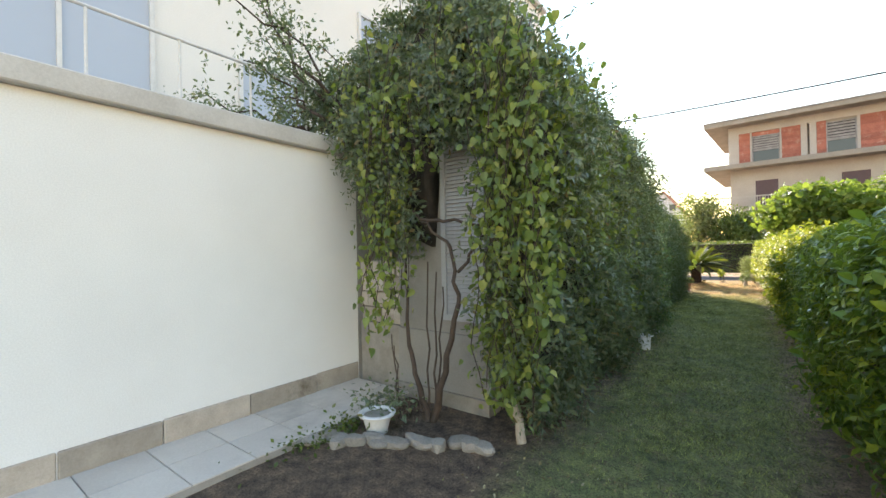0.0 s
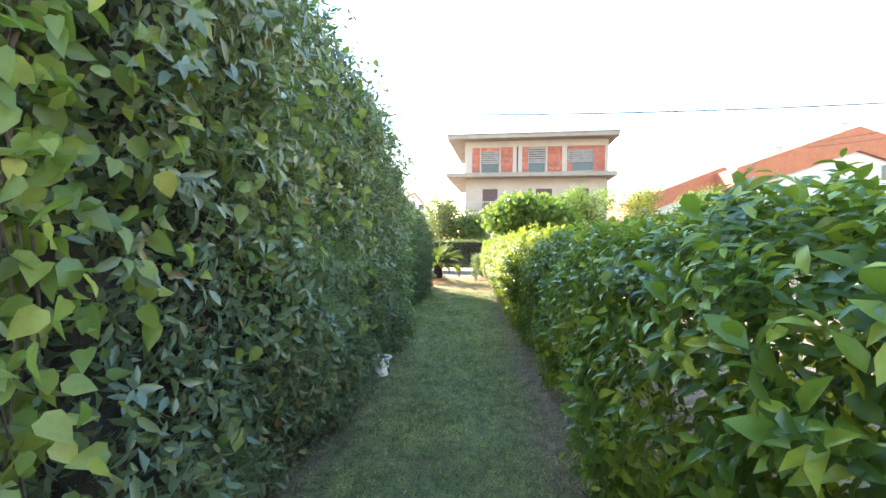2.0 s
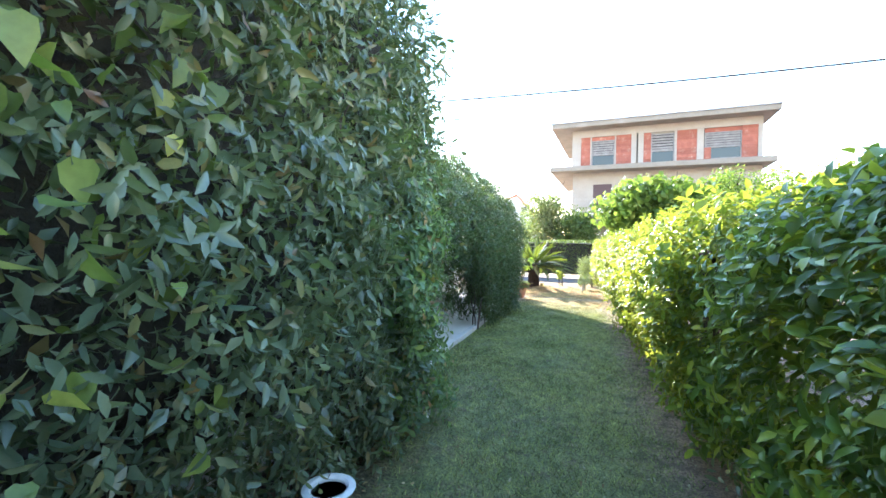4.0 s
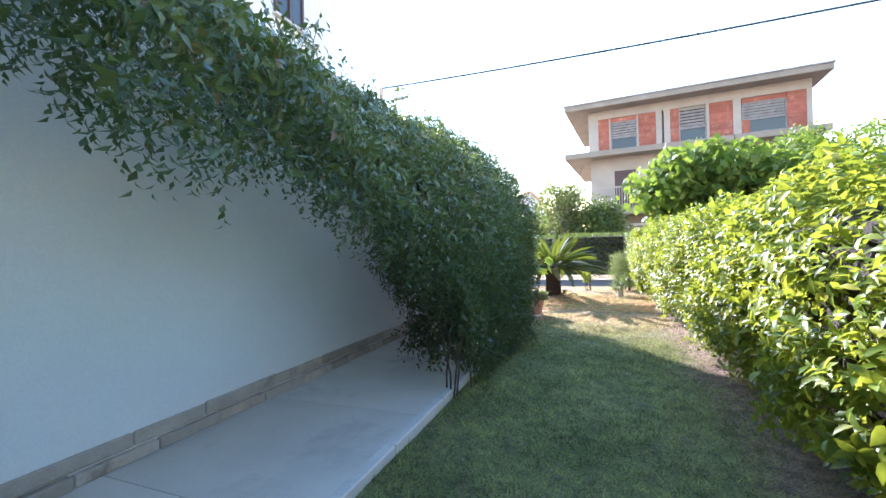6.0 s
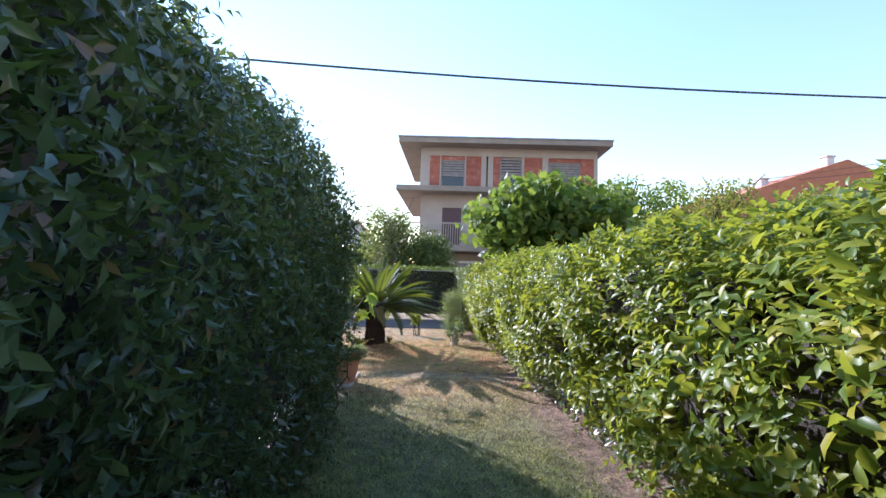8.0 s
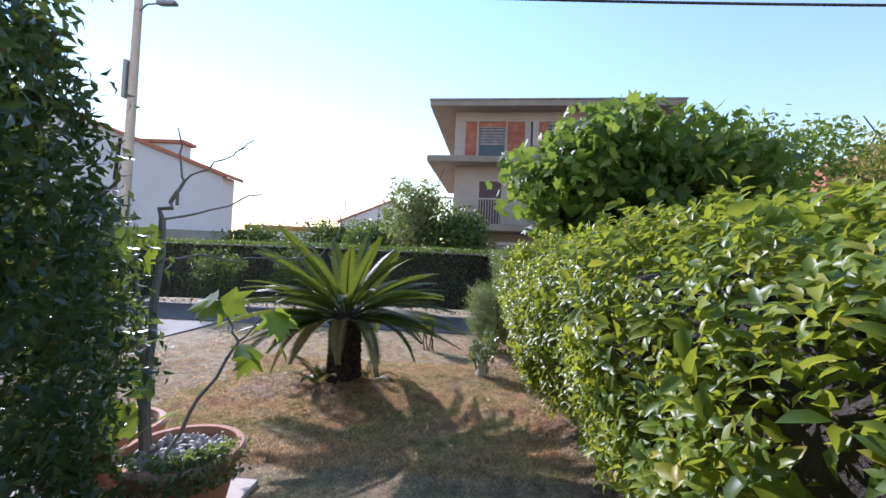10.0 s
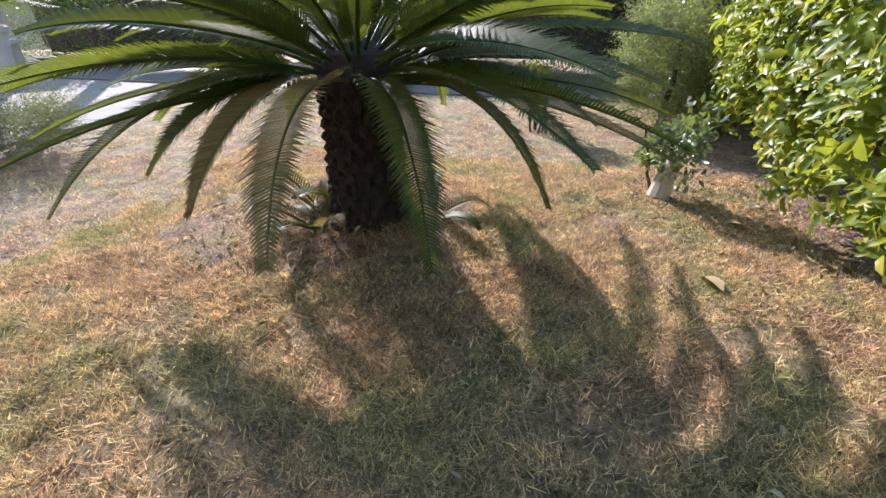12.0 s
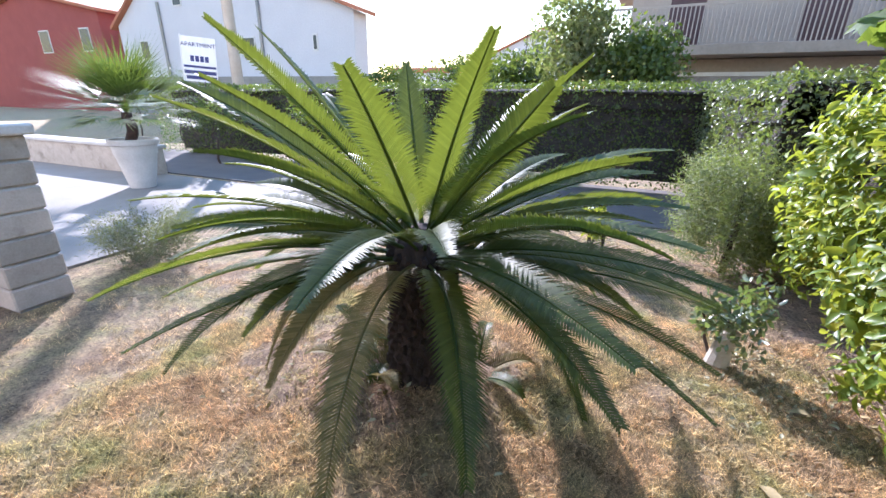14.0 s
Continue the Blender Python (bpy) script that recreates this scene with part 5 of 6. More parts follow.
def build_pots():
    rng = np.random.default_rng(71)
    pot("terracotta_pot", "large weathered terracotta pot with pebbles standing on the slab corner", (-1.62, 17.9), 0.30, 0.21, 0.44, M_terra, 0.035, 0.035, M_stone)
    pot("terracotta_pot", "second large terracotta pot with pebbles behind the first", (-2.34, 18.22), 0.30, 0.21, 0.40, M_terra, 0.035, 0.035, M_stone)
    bm = bmesh.new()
    bmesh.ops.create_icosphere(bm, subdivisions=1, radius=1.0)
    peb = bpy.data.meshes.new("pebble")
    for v in bm.verts:
        v.co *= 1 + 0.12 * math.sin(v.co.x * 7 + v.co.y * 5)
    for f in bm.faces:
        f.smooth = True
    bm.to_mesh(peb); bm.free()
    peb.materials.append(M_pebble)
    for cx, cy, z in ((-1.62, 17.9, 0.425), (-2.34, 18.22, 0.385)):
        g = thing("pebbles", "loose grey-white pebbles filling the terracotta pot", "pebbles")
        for k in range(95):
            a, r = rng.uniform(0, 6.28), 0.245 * math.sqrt(rng.uniform())
            o = new("pebble", peb)
            o.parent = g
            o.matrix_world = Matrix.Translation((cx + r * math.cos(a), cy + r * math.sin(a), z + rng.uniform(-0.015, 0.02))) @ Euler(rng.uniform(0, 3, 3)).to_matrix().to_4x4() @ Matrix.Diagonal((rng.uniform(0.024, 0.05), rng.uniform(0.02, 0.036), rng.uniform(0.014, 0.024), 1))
    s = thing("succulent_mat", "trailing mat of small green succulents in the pot", "succulent")
    n = 1500
    a, r = rng.normal(-0.75, 0.5, n), 0.36 * np.sqrt(rng.uniform(0.3, 1, n))
    P = np.stack([-1.62 + r * np.cos(a), 17.9 + r * np.sin(a), np.where(r < 0.31, 0.45 + rng.uniform(0, 0.07, n), 0.48 - rng.uniform(0, 0.13, n))], 1)
    part("leaves", scatter_leaves("leaves", P, np.tile([0, 0, 1.0], (n, 1)), rng.uniform(0.018, 0.042, n), folded_leaf(0.28), rng, 0.3, -0.2), M_rosemary, s, kind="stuff")
    # young fig in the pot
    f = thing("potted_fig", "young fig tree with bare twigs and a few large lobed leaves", "fig tree")
    stems = [((-1.70, 17.86, 0.43), (-1.47, 18.15, 1.02), 0.012, 0.009), ((-1.47, 18.15, 1.02), (-1.32, 18.3, 1.22), 0.008, 0.005), ((-1.47, 18.15, 1.02), (-1.66, 18.22, 1.28), 0.008, 0.005),
             ((-1.84, 17.9, 0.43), (-1.9, 18.0, 1.75), 0.028, 0.019), ((-1.9, 18.0, 1.75), (-1.85, 18.1, 2.0), 0.016, 0.01), ((-1.85, 18.1, 2.0), (-1.6, 18.2, 2.2), 0.007, 0.004), ((-1.85, 18.1, 2.0), (-1.95, 18.15, 2.35), 0.007, 0.004), ((-1.9, 18.0, 1.75), (-1.4, 18.2, 1.95), 0.008, 0.004), ((-1.95, 18.0, 1.5), (-1.2, 18.3, 1.55), 0.009, 0.004),
             ((-1.84, 17.93, 0.43), (-2.05, 18.0, 1.45), 0.024, 0.016), ((-1.2, 18.3, 1.55), (-0.98, 18.42, 1.62), 0.006, 0.004), ((-1.2, 18.3, 1.55), (-1.12, 18.36, 1.85), 0.005, 0.003), ((-0.98, 18.42, 1.62), (-0.93, 18.45, 1.98), 0.005, 0.003), ((-2.05, 18.0, 1.45), (-2.2, 18.1, 1.9), 0.01, 0.005), ((-1.6, 18.2, 2.2), (-1.5, 18.25, 2.32), 0.005, 0.003)]
    for a, b, r0, r1 in stems:
        part("stem", tube(bmesh.new(), *limb(rng, a, b, r0, r1, 0.012, 6), 7), M_figbark, f)
    places = [((-1.31, 18.27, 1.2), (0.5, -0.5, -0.7)), ((-1.36, 18.15, 0.98), (-0.3, -0.5, -0.8)), ((-1.32, 18.3, 1.22), (0.6, 0.3, -0.5)), ((-1.3, 18.28, 1.2), (0.3, -0.4, -0.9)), ((-1.3, 18.3, 1.05), (0.4, 0.1, -0.9)), ((-1.66, 18.22, 1.28), (-0.5, 0, -0.2)), ((-1.64, 18.22, 1.28), (0.5, -0.2, -0.2)), ((-1.66, 18.22, 1.26), (-0.1, -0.6, -0.5)), ((-1.84, 17.85, 0.62), (-0.3, -0.5, 0.2)), ((-1.8, 17.86, 0.58), (0.4, -0.4, 0.3)), ((-1.92, 17.9, 0.6), (-0.7, 0.1, 0.1)), ((-1.8, 17.9, 0.75), (-0.2, -0.3, 0.5)), ((-1.9, 18.0, 1.7), (-0.5, -0.5, -0.5)), ((-1.95, 18.0, 1.6), (-0.3, 0.3, -0.6)), ((-2.1, 18.05, 1.6), (-0.6, -0.2, -0.4)), ((-1.48, 18.15, 1.0), (0.7, -0.2, -0.3)), ((-2.1, 18.05, 1.7), (0.2, -0.5, -0.4))]
    leaf_objects(f, "fig_leaf", places, M_figleaf, lobed_leaf(), rng, (0.17, 0.27))
    # shrub clutter left of the pots
    d = tree("oleander_shrub", "thin upright shrub with narrow dark leaves beside the pots", (-3.1, 18.6), 2.1, (0.55, 0.5, 0.8), 1500, (0.06, 0.11), leaf_shape(0.14), M_climber, 73, "shrub", 0.02, 9)
    # white flowerpots along the shrub
    pot("flowerpot", "small white plastic flowerpot at the foot of the shrub", (-1.05, 7.5), 0.11, 0.085, 0.24, M_whiteplastic, 0.012)
    pot("flowerpot", "shallow cream flowerpot with greenery beside the pavement", (-2.5, 2.72), 0.15, 0.1, 0.19, M_whiteplastic, 0.015, 0.0, M_stone)
    n = 420
    g = thing("potted_greenery", "low dark green foliage growing in and behind the cream pot", "plant")
    P = np.array([-2.62, 2.95, 0.2]) + rng.normal(size=(n, 3)) * np.array([0.17, 0.17, 0.07])
    P[:, 2] = np.abs(P[:, 2])
    part("leaves", scatter_leaves("leaves", P, rng.normal(size=(n, 3)) + np.array([0, 0, 1]), rng.uniform(0.03, 0.07, n), leaf_shape(0.26), rng, 0.6, 0.2), M_climber, g, kind="stuff")
    n = 500
    P = np.array([-2.78, 2.45, 0.04]) + rng.normal(size=(n, 3)) * np.array([0.12, 0.3, 0.03])
    P[:, 2] = np.abs(P[:, 2])
    part("moss", scatter_leaves("moss", P, np.tile([0, 0, 1.0], (n, 1)), rng.uniform(0.03, 0.06, n), small_leaf(0.3), rng, 0.4, 0.0), M_boxhedge, g, kind="stuff")
    # rough edging stones round the bed
    r2 = random.Random(12)
    for k in range(13):
        t = k / 12
        x, y = -2.82 + 1.35 * t, 2.25 + 0.75 * t + 0.05 * math.sin(k * 2)
        bm = bmesh.new()
        bmesh.ops.create_icosphere(bm, subdivisions=2, radius=1.0)
        for v in bm.verts:
            v.co *= 1 + 0.22 * noise.noise(v.co * 1.6 + Vector((k * 3, 0, 0)))
            v.co.z = max(-0.6, min(0.55, v.co.z))
        o = part("edging_stone", bm, M_stone)
        o.matrix_world = Matrix.Translation((x, y, 0.03)) @ Matrix.Rotation(r2.uniform(0, 3), 4, 'Z') @ Matrix.Diagonal((r2.uniform(0.09, 0.15), r2.uniform(0.06, 0.1), r2.uniform(0.05, 0.085), 1))
        tagged(o, "rough grey stone edging the flower bed", "stone", "edging stones")


def build_end_garden():
    rng = np.random.default_rng(81)
    s = thing("needle_shrub", "feathery grey-green needle-leaved shrub before the hedge corner", "shrub")
    part("trunk", tube(bmesh.new(), *limb(rng, (0.6, 23.2, 0), (0.6, 23.2, 0.9), 0.04, 0.02, 0.03), 8), M_bark, s)
    n = 1700
    z = 0.06 + 0.95 * rng.uniform(size=n) ** 0.9
    a = rng.uniform(0, 6.28, n)
    wide = 0.42 * np.sqrt(np.clip(1 - ((z - 0.5) / 1.1) ** 2, 0.03, 1)) * (1 + 0.22 * wavy(a * 2, z * 2.5, 7)) * np.sqrt(rng.uniform(0.25, 1, n))
    P = np.stack([0.6 + wide * np.cos(a), 23.2 + wide * np.sin(a), z], 1)
    N = np.stack([np.cos(a), np.sin(a), 0 * a], 1)
    part("crown", leafy_shoots("crown", P, N * 0.6, (0, 0, 0.7), 14, 0.022, (0.035, 0.06), small_leaf(0.12), rng, 0.3, 0.1, 0.7), M_rosemary, s, kind="stuff")
    for at, h, seed, nm, lab in (((-0.58, 22.88), 0.75, 83, "rose_bush", "small bush with thin bare stems at the lawn edge"), ((0.26, 21.42), 0.62, 84, "young_shrub", "short shrub on a pale stump in a patch of bare soil")):
        b = thing(nm, lab, "shrub")
        for k in range(6 if seed == 83 else 3):
            a = (at[0] + rng.normal() * 0.04, at[1] + rng.normal() * 0.04, 0)
            part("stem", tube(bmesh.new(), *limb(rng, a, (a[0] + rng.normal() * 0.1, a[1] + rng.normal() * 0.1, h * 0.7), 0.012, 0.006, 0.015, 4), 6), M_bark, b)
        crown(b, (at[0], at[1], h * 0.68), (0.26, 0.26, 0.3), 620, (0.04, 0.075), leaf_shape(0.24), M_laurel if seed == 83 else M_climber, seed, 9, 0.4, 0.1)
        if seed == 84:
            part("stump", tube(bmesh.new(), [(at[0] - 0.02, at[1] - 0.03, 0), (at[0], at[1], 0.12), (at[0] + 0.04, at[1] + 0.02, 0.24)], [0.075, 0.06, 0.05], 11), M_palebark, b, "pale cut stump")
    v = thing("lavender_bush", "low grey-brown needle-leaved bush beside the gate pillar", "bush")
    n = 620
    a, rad = rng.uniform(0, 6.28, n), 0.34 * np.sqrt(rng.uniform(size=n))
    P = np.stack([-4.75 + rad * np.cos(a), 21.1 + rad * np.sin(a), 0.03 + 0.3 * rng.uniform(size=n)], 1)
    part("needle_mass", leafy_shoots("needle_mass", P, np.stack([np.cos(a), np.sin(a), 0 * a], 1), (0, 0, 0.8), 14, 0.022, (0.03, 0.05), small_leaf(0.1), rng, 0.25, 0.1, 0.6), M_lavender, v, kind="stuff")
    # gate pillar of stone blocks
    p = thing("gate_pillar", "square gate pillar of pale stone blocks with a concrete cap", "pillar")
    x0, x1, y0, y1 = -4.98, -4.6, 19.95, 20.33
    part("core", boxed(x0 + 0.02, x1 - 0.02, y0 + 0.02, y1 - 0.02, 0, 1.3), M_joint, p)
    for k in range(7):
        z = 0.02 + k * 0.186
        m = 0.5 if k % 2 else 0.32
        xm = x0 + (x1 - x0) * m
        part("stone", boxed(x0, xm - 0.005, y0, y1, z, z + 0.176, bevel=0.012), M_plinth, p)
        part("stone", boxed(xm + 0.005, x1, y0, y1, z, z + 0.176, bevel=0.012), M_plinth, p)
    part("cap", boxed(x0 - 0.05, x1 + 0.05, y0 - 0.05, y1 + 0.05, 1.31, 1.39, bevel=0.015), M_cap, p)
    w = thing("garden_wall", "low stone garden wall beside the driveway", "wall")
    part("body", boxed(-14, -9.3, 24.2, 24.5, 0, 0.55), M_plinth, w)
    part("coping", boxed(-14, -9.25, 24.15, 24.55, 0.552, 0.62, bevel=0.01), M_cap, w)
    # urn with a fan palm
    pot("urn", "tall pale stone urn on the driveway", (-8.4, 23.4), 0.36, 0.2, 0.85, M_cap, 0.05, 0.02, M_stone)
    f = thing("fan_palm", "bushy fan palm with spiky grey-green leaves in the urn", "palm")
    part("trunk", tube(bmesh.new(), *limb(rng, (-8.4, 23.4, 0.7), (-8.4, 23.4, 1.3), 0.09, 0.08, 0.02), 9), M_cycadtrunk, f)
    for k in range(120):
        a, el = rng.uniform(0, 6.28), rng.uniform(-0.3, 1.3)
        d = Vector((math.cos(a) * math.cos(el), math.sin(a) * math.cos(el), math.sin(el)))
        V, F = [], []
        L = rng.uniform(0.95, 1.5)
        q = d.to_track_quat('Y', 'Z').to_matrix()
        for j in range(13):
            b = radians(-70 + 140 * j / 12)
            tip = Vector((math.sin(b) * 0.45 * L, L * (0.5 + 0.5 * math.cos(b)), -0.06))
            root = Vector((0, L * 0.42, 0))
            sidev = Vector((math.cos(b), -math.sin(b), 0)) * 0.012
            i = len(V)
            V += [q @ (root - sidev), q @ (root + sidev), q @ tip]
            F.append((i, i + 1, i + 2))
        i = len(V)
        V += [q @ Vector((-0.006, 0, 0)), q @ Vector((0.006, 0, 0)), q @ Vector((0, L * 0.45, 0))]
        F.append((i, i + 1, i + 2))
        o = part("frond", tri_mesh("frond", np.array(V), np.array(F)), M_boxhedge, f)
        o.location = (-8.4, 23.4, 1.3)
    # shrubs towards the road on the open side
    for at, h, r, seed in (((-6.3, 25.8), 1.7, (0.9, 0.6, 0.6), 86), ((-4.4, 26.2), 1.9, (0.8, 0.5, 0.7), 87), ((-9.5, 26.0), 1.8, (1.1, 0.6, 0.7), 88), ((-15.5, 29.5), 2.6, (2.0, 1.0, 1.0), 89), ((-18.5, 30.0), 2.8, (2.0, 1.0, 1.1), 90)):
        tree("garden_shrub", "rounded dark green shrub beside the driveway", at, h, r, 1800, (0.05, 0.09), leaf_shape(0.22), M_boxhedge, seed, "shrub", 0.03, 12)


# ---- beyond the garden ----
def build_trees():
    tree("fig_tree", "spreading fig tree with broad green leaves behind the hedge", (2.9, 23.0), 4.45, (2.45, 1.65, 1.45), 6200, (0.14, 0.26), lobed_leaf(), M_treeleaf, 91, trunk=0.1, lumps=26)
    tree("garden_tree", "loose leafy tree behind the hedge", (6.0, 24.0), 5.1, (1.8, 1.3, 1.7), 5200, (0.09, 0.16), leaf_shape(0.26), M_treeleaf, 92, lumps=20)
    tree("garden_tree", "tree with yellowing autumn leaves behind the hedge", (8.8, 24.6), 5.5, (1.7, 1.3, 1.8), 4600, (0.09, 0.15), leaf_shape(0.26), M_autumn, 93, lumps=20)
    tree("garden_tree", "leafy tree further along behind the hedge", (12.2, 24.5), 4.9, (2.2, 1.5, 1.7), 4600, (0.1, 0.17), leaf_shape(0.26), M_treeleaf, 94, lumps=20)
    for at, h, r, seed in (((-2.6, 37.5), 6.2, (1.8, 1.5, 2.7), 95), ((-0.2, 37.0), 4.8, (1.9, 1.5, 2.2), 96), ((-5.2, 40), 4.5, (2.3, 1.5, 2.1), 97), ((-8.5, 42), 4.2, (2.6, 1.6, 1.9), 98), ((-13.5, 43), 3.8, (3.4, 1.6, 1.7), 99)):
        tree("olive_tree", "grey-green bushy tree before the unfinished building", at, h, r, 5200, (0.14, 0.28), small_leaf(0.3), M_rosemary if seed == 95 else M_boxhedge, seed, trunk=0.12, lumps=34)
    for k in range(7):
        x = 14 + k * 4.2
        tree("street_tree", "leafy tree among the far houses", (x, 33 + (k % 3) * 3), 4.4 + (k % 2), (2.2, 1.6, 1.5), 2400, (0.16, 0.32), small_leaf(0.3), M_treeleaf if k % 3 else M_autumn, 110 + k, trunk=0.12, lumps=16)


def build_unfinished_block():
    b = thing("unfinished_building", "unfinished three-storey block with raw concrete slabs and red hollow-brick infill", "building")
    Y = 42.5
    b.matrix_world = Matrix.Translation((-2.6, 42.7, 0)) @ Matrix.Rotation(radians(-4.8), 4, 'Z') @ Matrix.Diagonal((0.962, 1, 0.988, 1)) @ Matrix.Translation((2.7, 1.25 - Y, 0))
    part("wall_lower", boxed(-0.85, 13.4, Y, 53, 4.25, 8.3), M_rawwhite, b, "weathered white render")
    part("wall_ground", boxed(-0.8, 13.4, Y + 0.4, 53, 0, 3.7), M_raw, b)
    part("core_upper", boxed(-0.9, 13.35, Y + 0.35, 53, 8.7, 12.0), M_raw, b)
    part("roof_slab", boxed(-2.65, 14.2, Y - 1.2, 54, 12.1, 12.5, bevel=0.03), M_raw, b, "wide overhanging concrete roof slab")
    part("roof_edge", boxed(-2.7, 14.25, Y - 1.25, 54, 12.5, 12.6), M_board, b)
    part("floor_slab", boxed(-2.7, 14.0, Y - 1.3, 54, 8.3, 8.72, bevel=0.03), M_raw, b, "overhanging concrete floor slab")
    part("balcony_slab", boxed(-2.6, 13.6, Y - 1.3, 53, 3.75, 4.2, bevel=0.02), M_raw, b)
    part("lintel", boxed(-0.95, 13.4, Y - 0.02, Y + 0.35, 11.45, 12.1), M_rawwhite, b)
    for x0, x1 in ((-0.95, -0.18), (4.0, 4.42), (4.55, 4.98), (8.95, 9.45), (13.1, 13.42)):
        part("column", boxed(x0, x1, Y - 0.03, Y + 0.35, 8.7, 11.45, bevel=0.015), M_rawwhite, b)
    part("column", boxed(0.62, 0.74, Y - 0.02, Y + 0.35, 8.7, 11.45), M_rawwhite, b)
    part("column", boxed(2.66, 2.78, Y - 0.02, Y + 0.35, 8.7, 11.45), M_rawwhite, b)
    part("column", boxed(7.32, 7.5, Y - 0.02, Y + 0.35, 8.7, 11.45), M_rawwhite, b)
    # brick panels laid course by course
    for x0, x1 in ((-0.18, 0.62), (2.78, 4.0), (4.98, 5.55), (7.5, 8.95), (12.05, 13.1)):
        for k in range(11):
            part("brick_course", boxed(x0, x1, Y + 0.02 + 0.012 * (k % 2), Y + 0.34, 8.71 + k * 0.25, 8.95 + k * 0.25), M_brick, b)
    part("brick_patch", boxed(9.45, 9.95, Y + 0.03, Y + 0.34, 8.71, 9.9), M_brick, b)
    for x0, x1, z0, z1 in ((0.74, 2.66, 8.85, 11.1), (5.55, 7.32, 8.75, 11.3), (9.5, 12.05, 8.95, 11.1)):
        w = part("window", boxed(x0, x1, Y + 0.2, Y + 0.34, 8.71, 11.44), M_dark, b)
        part("upper_board", boxed(x0, x1, Y + 0.1, Y + 0.19, z1, 11.44), M_brick if x0 < 5 or x0 > 9 else M_raw, w)
        part("sill", boxed(x0 - 0.05, x1 + 0.05, Y - 0.05, Y + 0.2, 8.72, z0), M_rawwhite, w)
        fr = bmesh.new()
        for d in ((x0, x0 + 0.09, z0, z1), (x1 - 0.09, x1, z0, z1), (x0, x1, z0, z0 + 0.09), (x0, x1, z1 - 0.09, z1), (x0, x1, z0 + (z1 - z0) * 0.42, z0 + (z1 - z0) * 0.5)):
            box(fr, d[0], d[1], Y + 0.05, Y + 0.16, d[2], d[3])
        part("window_frame", fr, M_board, w)
        for k in range(5):
            z = z0 + (z1 - z0) * (0.52 + 0.09 * k)
            part("plank", boxed(x0 + 0.1, x1 - 0.1, Y + 0.1, Y + 0.15, z, z + 0.15), M_board, w)
        part("pane", boxed(x0 + 0.09, x1 - 0.09, Y + 0.12, Y + 0.15, z0 + 0.09, z0 + (z1 - z0) * 0.42), M_glass, w)
    for x0, x1 in ((0.95, 2.5), (6.4, 8.0), (10.2, 11.6)):
        part("balcony_door", boxed(x0, x1, Y - 0.02, Y + 0.05, 4.25, 7.25), M_shutter, b, "dark brown balcony door")
    r = part("balcony_rail", boxed(-2.6, 13.6, Y - 1.26, Y - 1.2, 5.8, 5.9), M_rawwhite, b)
    for k in range(88):
        x = -2.58 + k * 0.184
        part("baluster", boxed(x, x + 0.05, Y - 1.25, Y - 1.21, 4.2, 5.8), M_rawwhite, r)
    for k in range(7):
        part("side_baluster", boxed(-2.6, -2.55, Y - 1.2 + k * 0.2, Y - 1.15 + k * 0.2, 4.2, 5.8), M_rawwhite, r)
    part("garage_door", boxed(2.2, 6.4, Y + 0.34, Y + 0.42, 0.0, 2.9), M_board, b, "grey garage door")
    part("garage_lintel", boxed(2.0, 6.6, Y + 0.3, Y + 0.41, 2.92, 3.1), M_metalwhite, b)


def gable_house(name, label, x0, x1, y0, y1, eave, ridge, wall, windows=(), ridge_x=None, thick=0.25):
    """A house whose gable faces the garden, with roof, eaves and windows."""
    h = thing(name, label, "house")
    rx = (x0 + x1) / 2 if ridge_x is None else ridge_x
    bm = bmesh.new()
    a = [bm.verts.new((x, y0, z)) for x, z in ((x0, 0), (x1, 0), (x1, eave), (rx, ridge), (x0, eave))]
    c = [bm.verts.new((x, y1, z)) for x, z in ((x0, 0), (x1, 0), (x1, eave), (rx, ridge), (x0, eave))]
    bm.faces.new(a); bm.faces.new(c[::-1])
    for i in range(5):
        bm.faces.new((a[i], a[(i + 1) % 5], c[(i + 1) % 5], c[i]))
    part("wall", bm, wall, h)
    for sx, ex in ((x0, -0.5), (x1, 0.5)):
        bm = bmesh.new()
        sl = (ridge - eave) / (rx - sx)
        z_e = eave - abs(sl) * abs(ex)
        vs = [(sx + ex, y0 - 0.4, z_e + 0.05), (rx, y0 - 0.4, ridge + 0.05), (rx, y1 + 0.4, ridge + 0.05), (sx + ex, y1 + 0.4, z_e + 0.05)]
        lo = [bm.verts.new(v) for v in vs]
        hi = [bm.verts.new((v[0], v[1], v[2] + thick)) for v in vs]
        bm.faces.new(lo); bm.faces.new(hi[::-1])
        for i in range(4):
            bm.faces.new((lo[i], lo[(i + 1) % 4], hi[(i + 1) % 4], hi[i]))
        part("roof", bm, M_roof, h)
    for wx, wz, ww, wh in windows:
        w = part("window", boxed(wx, wx + ww, y0 - 0.05, y0 + 0.02, wz, wz + wh), M_metalwhite, h)
        part("pane", boxed(wx + 0.1, wx + ww - 0.1, y0 - 0.07, y0 - 0.04, wz + 0.1, wz + wh - 0.1), M_glass, w)
    return h


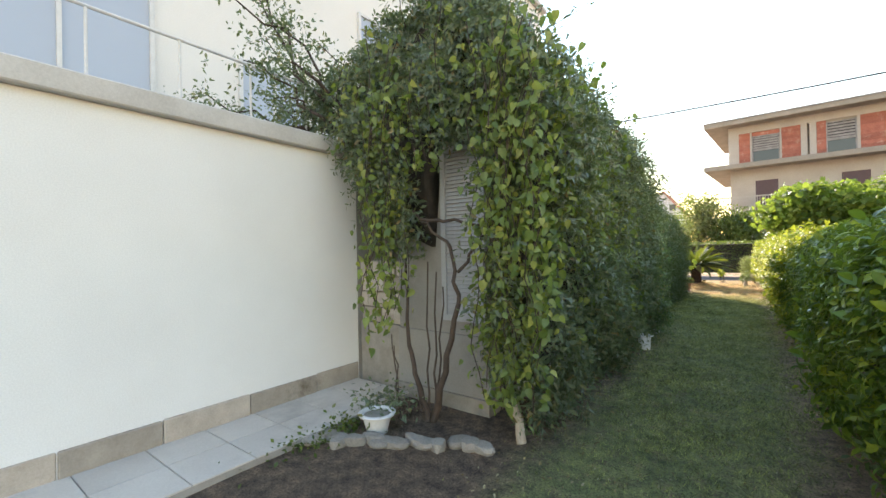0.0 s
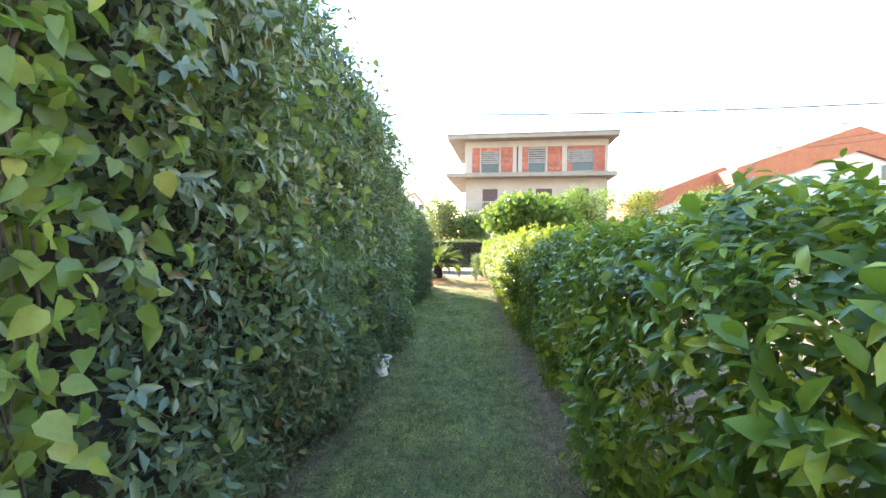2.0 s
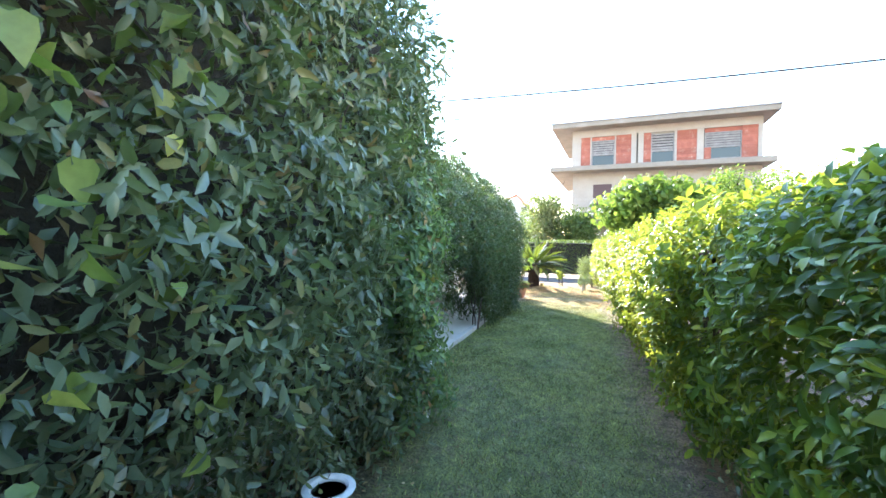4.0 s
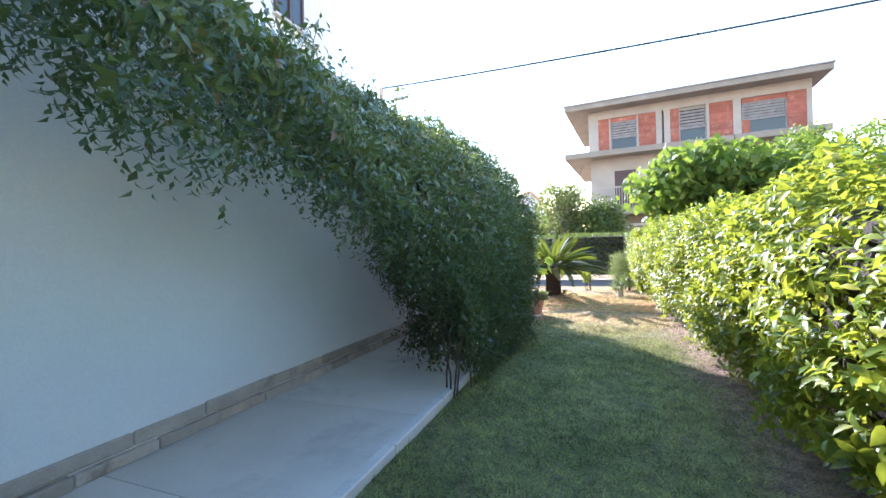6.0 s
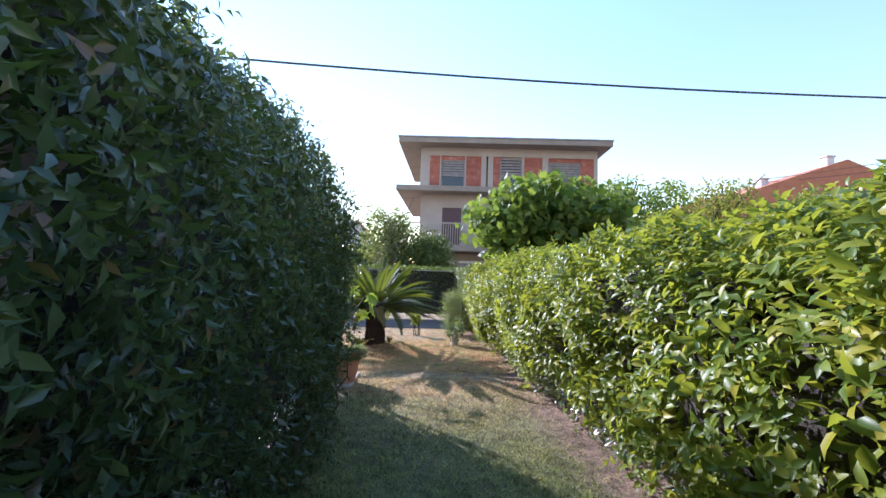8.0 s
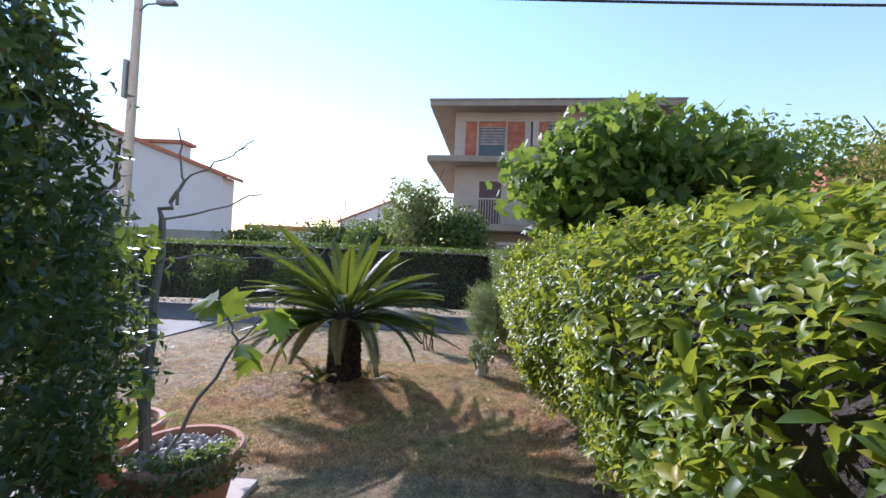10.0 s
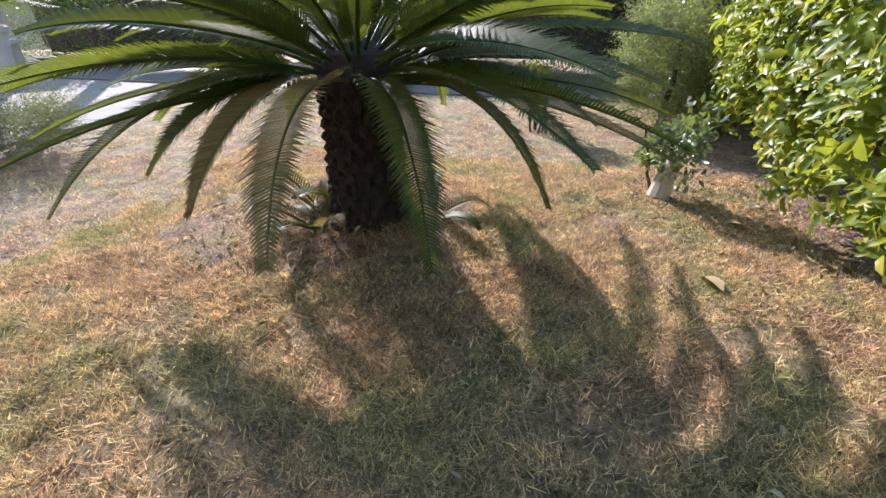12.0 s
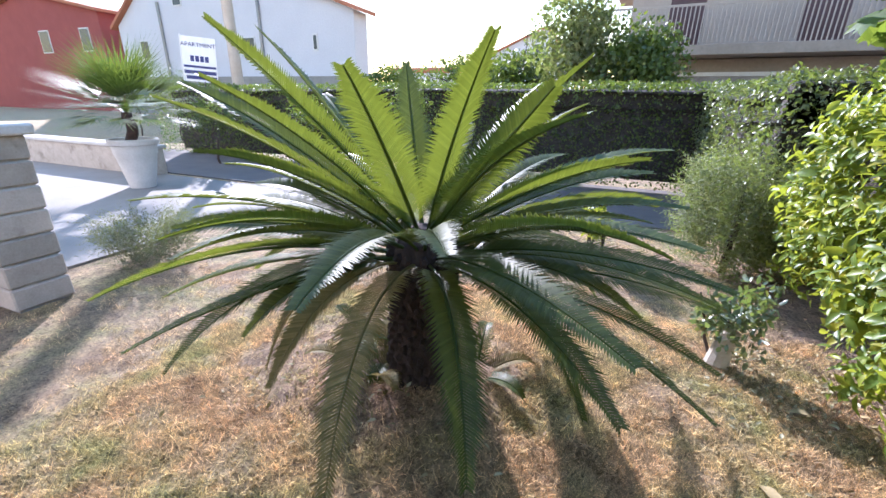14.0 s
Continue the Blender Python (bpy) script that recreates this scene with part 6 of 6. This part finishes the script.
def build_neighbours():
    h = gable_house("white_house", "large plain white house with a sloping red roof", -42, -17.9, 45, 46.6, 7.1, 12.8, M_lilac, ((-39.6, 4.4, 1.1, 1.5), (-34.8, 8.2, 1.0, 1.3), (-28.0, 4.2, 1.3, 1.6), (-21.4, 4.7, 0.45, 1.1)), -34.0)
    part("dormer", boxed(-24.8, -21.4, 45.3, 46.4, 8.4, 9.5), M_lilac, h)
    part("dormer_roof", boxed(-25.1, -21.1, 45.1, 46.6, 9.51, 9.75), M_roof, h)
    part("rear_wing", boxed(-41.5, -24.5, 46.62, 56, 0, 8.8), M_lilac, h)
    part("rear_roof", boxed(-41.8, -24.3, 46.7, 56.4, 8.81, 9.1), M_roof, h)
    for x in (-36.5, -26.0):
        part("drainpipe", tube(bmesh.new(), [(x, 44.9, 0.2), (x, 44.9, 8.6)], 0.12, 8), M_greymetal, h)
    part("base_course", boxed(-42.2, -17.4, 44.4, 44.95, 0, 3.0), M_concrete, h)
    gable_house("red_house", "dark red rendered house with a projecting roof", -66, -44.5, 45, 58, 8.4, 10.5, M_redwall, ((-47.6, 5.2, 1.4, 2.0), (-54, 5.2, 1.6, 2.0)))
    gable_house("far_house", "distant pale gable house with dark windows", -22.5, -9.3, 90, 100, 8.0, 12.2, M_lilac, ((-14.4, 8.6, 1.5, 1.4), (-11.8, 8.6, 1.3, 1.4)), -12.6)
    l = thing("low_far_house", "long low distant house with a tiled roof", "house")
    part("wall", boxed(-41, -25.5, 92, 100, 0, 6.0), M_lilac, l)
    part("roof", boxed(-41.5, -25, 91.6, 100.4, 6.02, 6.9, bevel=0.35), M_roof, l)
    gable_house("orange_roofed_house", "house with a bright orange tiled roof and chimney", 29.5, 54, 50, 62, 7.9, 12.2, M_lilac, ((44, 9, 1.5, 1.8), (48, 9, 1.5, 1.8)), 41.5, 2.6)
    gable_house("orange_roofed_house", "smaller house with an orange tiled roof", 19.5, 34, 54, 64, 5.0, 9.2, M_lilac, ((26, 6, 1.4, 1.8),), 30.0, 2.0)
    for x, y, z in ((40.8, 51, 14.6), (34.5, 52, 12.2)):
        c = thing("chimney", "white chimney with a small cap on the orange roof", "chimney")
        part("stack", boxed(x, x + 0.8, y, y + 0.8, z - 1.5, z + 0.9), M_lilac, c)
        part("cap", boxed(x - 0.1, x + 0.9, y - 0.1, y + 0.9, z + 0.92, z + 1.05), M_cap, c)
    # pole with street lamp
    p = thing("utility_pole", "tall wooden utility pole carrying a street lamp", "pole")
    part("pole", tube(bmesh.new(), [(-10.6, 27.9, 0), (-10.6, 27.9, 10.0)], [0.16, 0.11], 14), M_wood, p)
    part("lamp_arm", tube(bmesh.new(), [(-10.6, 27.9, 9.0), (-10.2, 27.75, 9.15), (-9.6, 27.6, 9.1)], 0.03, 8), M_greymetal, p)
    part("lamp_head", boxed(-9.7, -9.1, 27.45, 27.67, 9.02, 9.14, bevel=0.03), M_greymetal, p)
    part("cable_box", boxed(-10.82, -10.7, 27.7, 27.9, 6.2, 7.4, bevel=0.02), M_greymetal, p)
    q = thing("utility_pole", "plain wooden utility pole among the far houses", "pole")
    part("pole", tube(bmesh.new(), [(46, 29, 0), (46, 29, 13.6)], [0.17, 0.12], 12), M_wood, q)
    # wires
    for a, b, sag, nm in (((-10.6, 27.9, 9.9), (46, 29, 11.9), 0.8, "cable"), ((34.9, 52.4, 13.2), (46, 29, 13.4), 0.5, "cable"), ((34.9, 52.4, 12.9), (46, 29, 12.6), 0.7, "cable")):
        pts = []
        for i in range(25):
            t = i / 24
            q = Vector(a).lerp(Vector(b), t)
            q.z -= sag * 4 * t * (1 - t)
            pts.append(q)
        tagged(part(nm, tube(bmesh.new(), pts, 0.042 if a[0] < 0 else 0.024, 6), M_wire), "thin black overhead cable against the sky", "cable")
    # sign board
    s = thing("sign_board", "white advertising board with dark blue lettering on two posts", "sign")
    m = Matrix.Translation((-11.65, 27.6, 1.95)) @ Matrix.Rotation(radians(40), 4, 'Z') @ pose(0, 0, 0, 0, 4, 0)

    def on(name, bm, mat, label=""):
        o = part(name, bm, mat, s, label)
        o.matrix_world = m
        return o
    on("board", boxed(-0.42, 0.42, 0, 0.03, 0, 1.15), M_sign)
    on("border", boxed(-0.45, -0.42, -0.01, 0.04, -0.03, 1.18), M_metalwhite)
    for z0, z1, x0, x1 in ((0.36, 0.42, -0.4, 0.4), (0.2, 0.29, -0.4, 0.4), (0.06, 0.15, -0.36, 0.4)):
        on("printed_band", boxed(x0, x1, -0.008, -0.003, z0, z1), M_ink)
    for word, z, size in (("APARTMENT", 0.9, 0.15), ("REAL", 0.52, 0.2)):
        if word == "REAL":
            for k in range(4):
                on("printed_bar", boxed(-0.22 + k * 0.12, -0.13 + k * 0.12, -0.008, -0.003, z, z + 0.15), M_ink)
            continue
        cu = bpy.data.curves.new("lettering", 'FONT')
        cu.body, cu.size, cu.align_x, cu.extrude = word, size, 'CENTER', 0.002
        tmp = bpy.data.objects.new("lettering", cu)
        me = bpy.data.meshes.new_from_object(tmp)
        bpy.data.objects.remove(tmp)
        o = part("lettering", me, M_ink, s)
        o.matrix_world = m @ Matrix.Translation((0, -0.006, z)) @ pose(0, 0, 0, 90)
    for x in (-0.38, 0.38):
        o = part("post", tube(bmesh.new(), [(x, 0.06, -1.95), (x, 0.06, 1.15)], 0.03, 8), M_greymetal, s)
        o.matrix_world = m


build_ground()
build_house()
build_paths()
build_climber_near()
build_bay_end()
build_climber_far()
build_right_hedge()
build_far_hedge()
build_cycad()
build_pots()
build_end_garden()
build_trees()
build_unfinished_block()
build_neighbours()
build_litter()
build_grass()
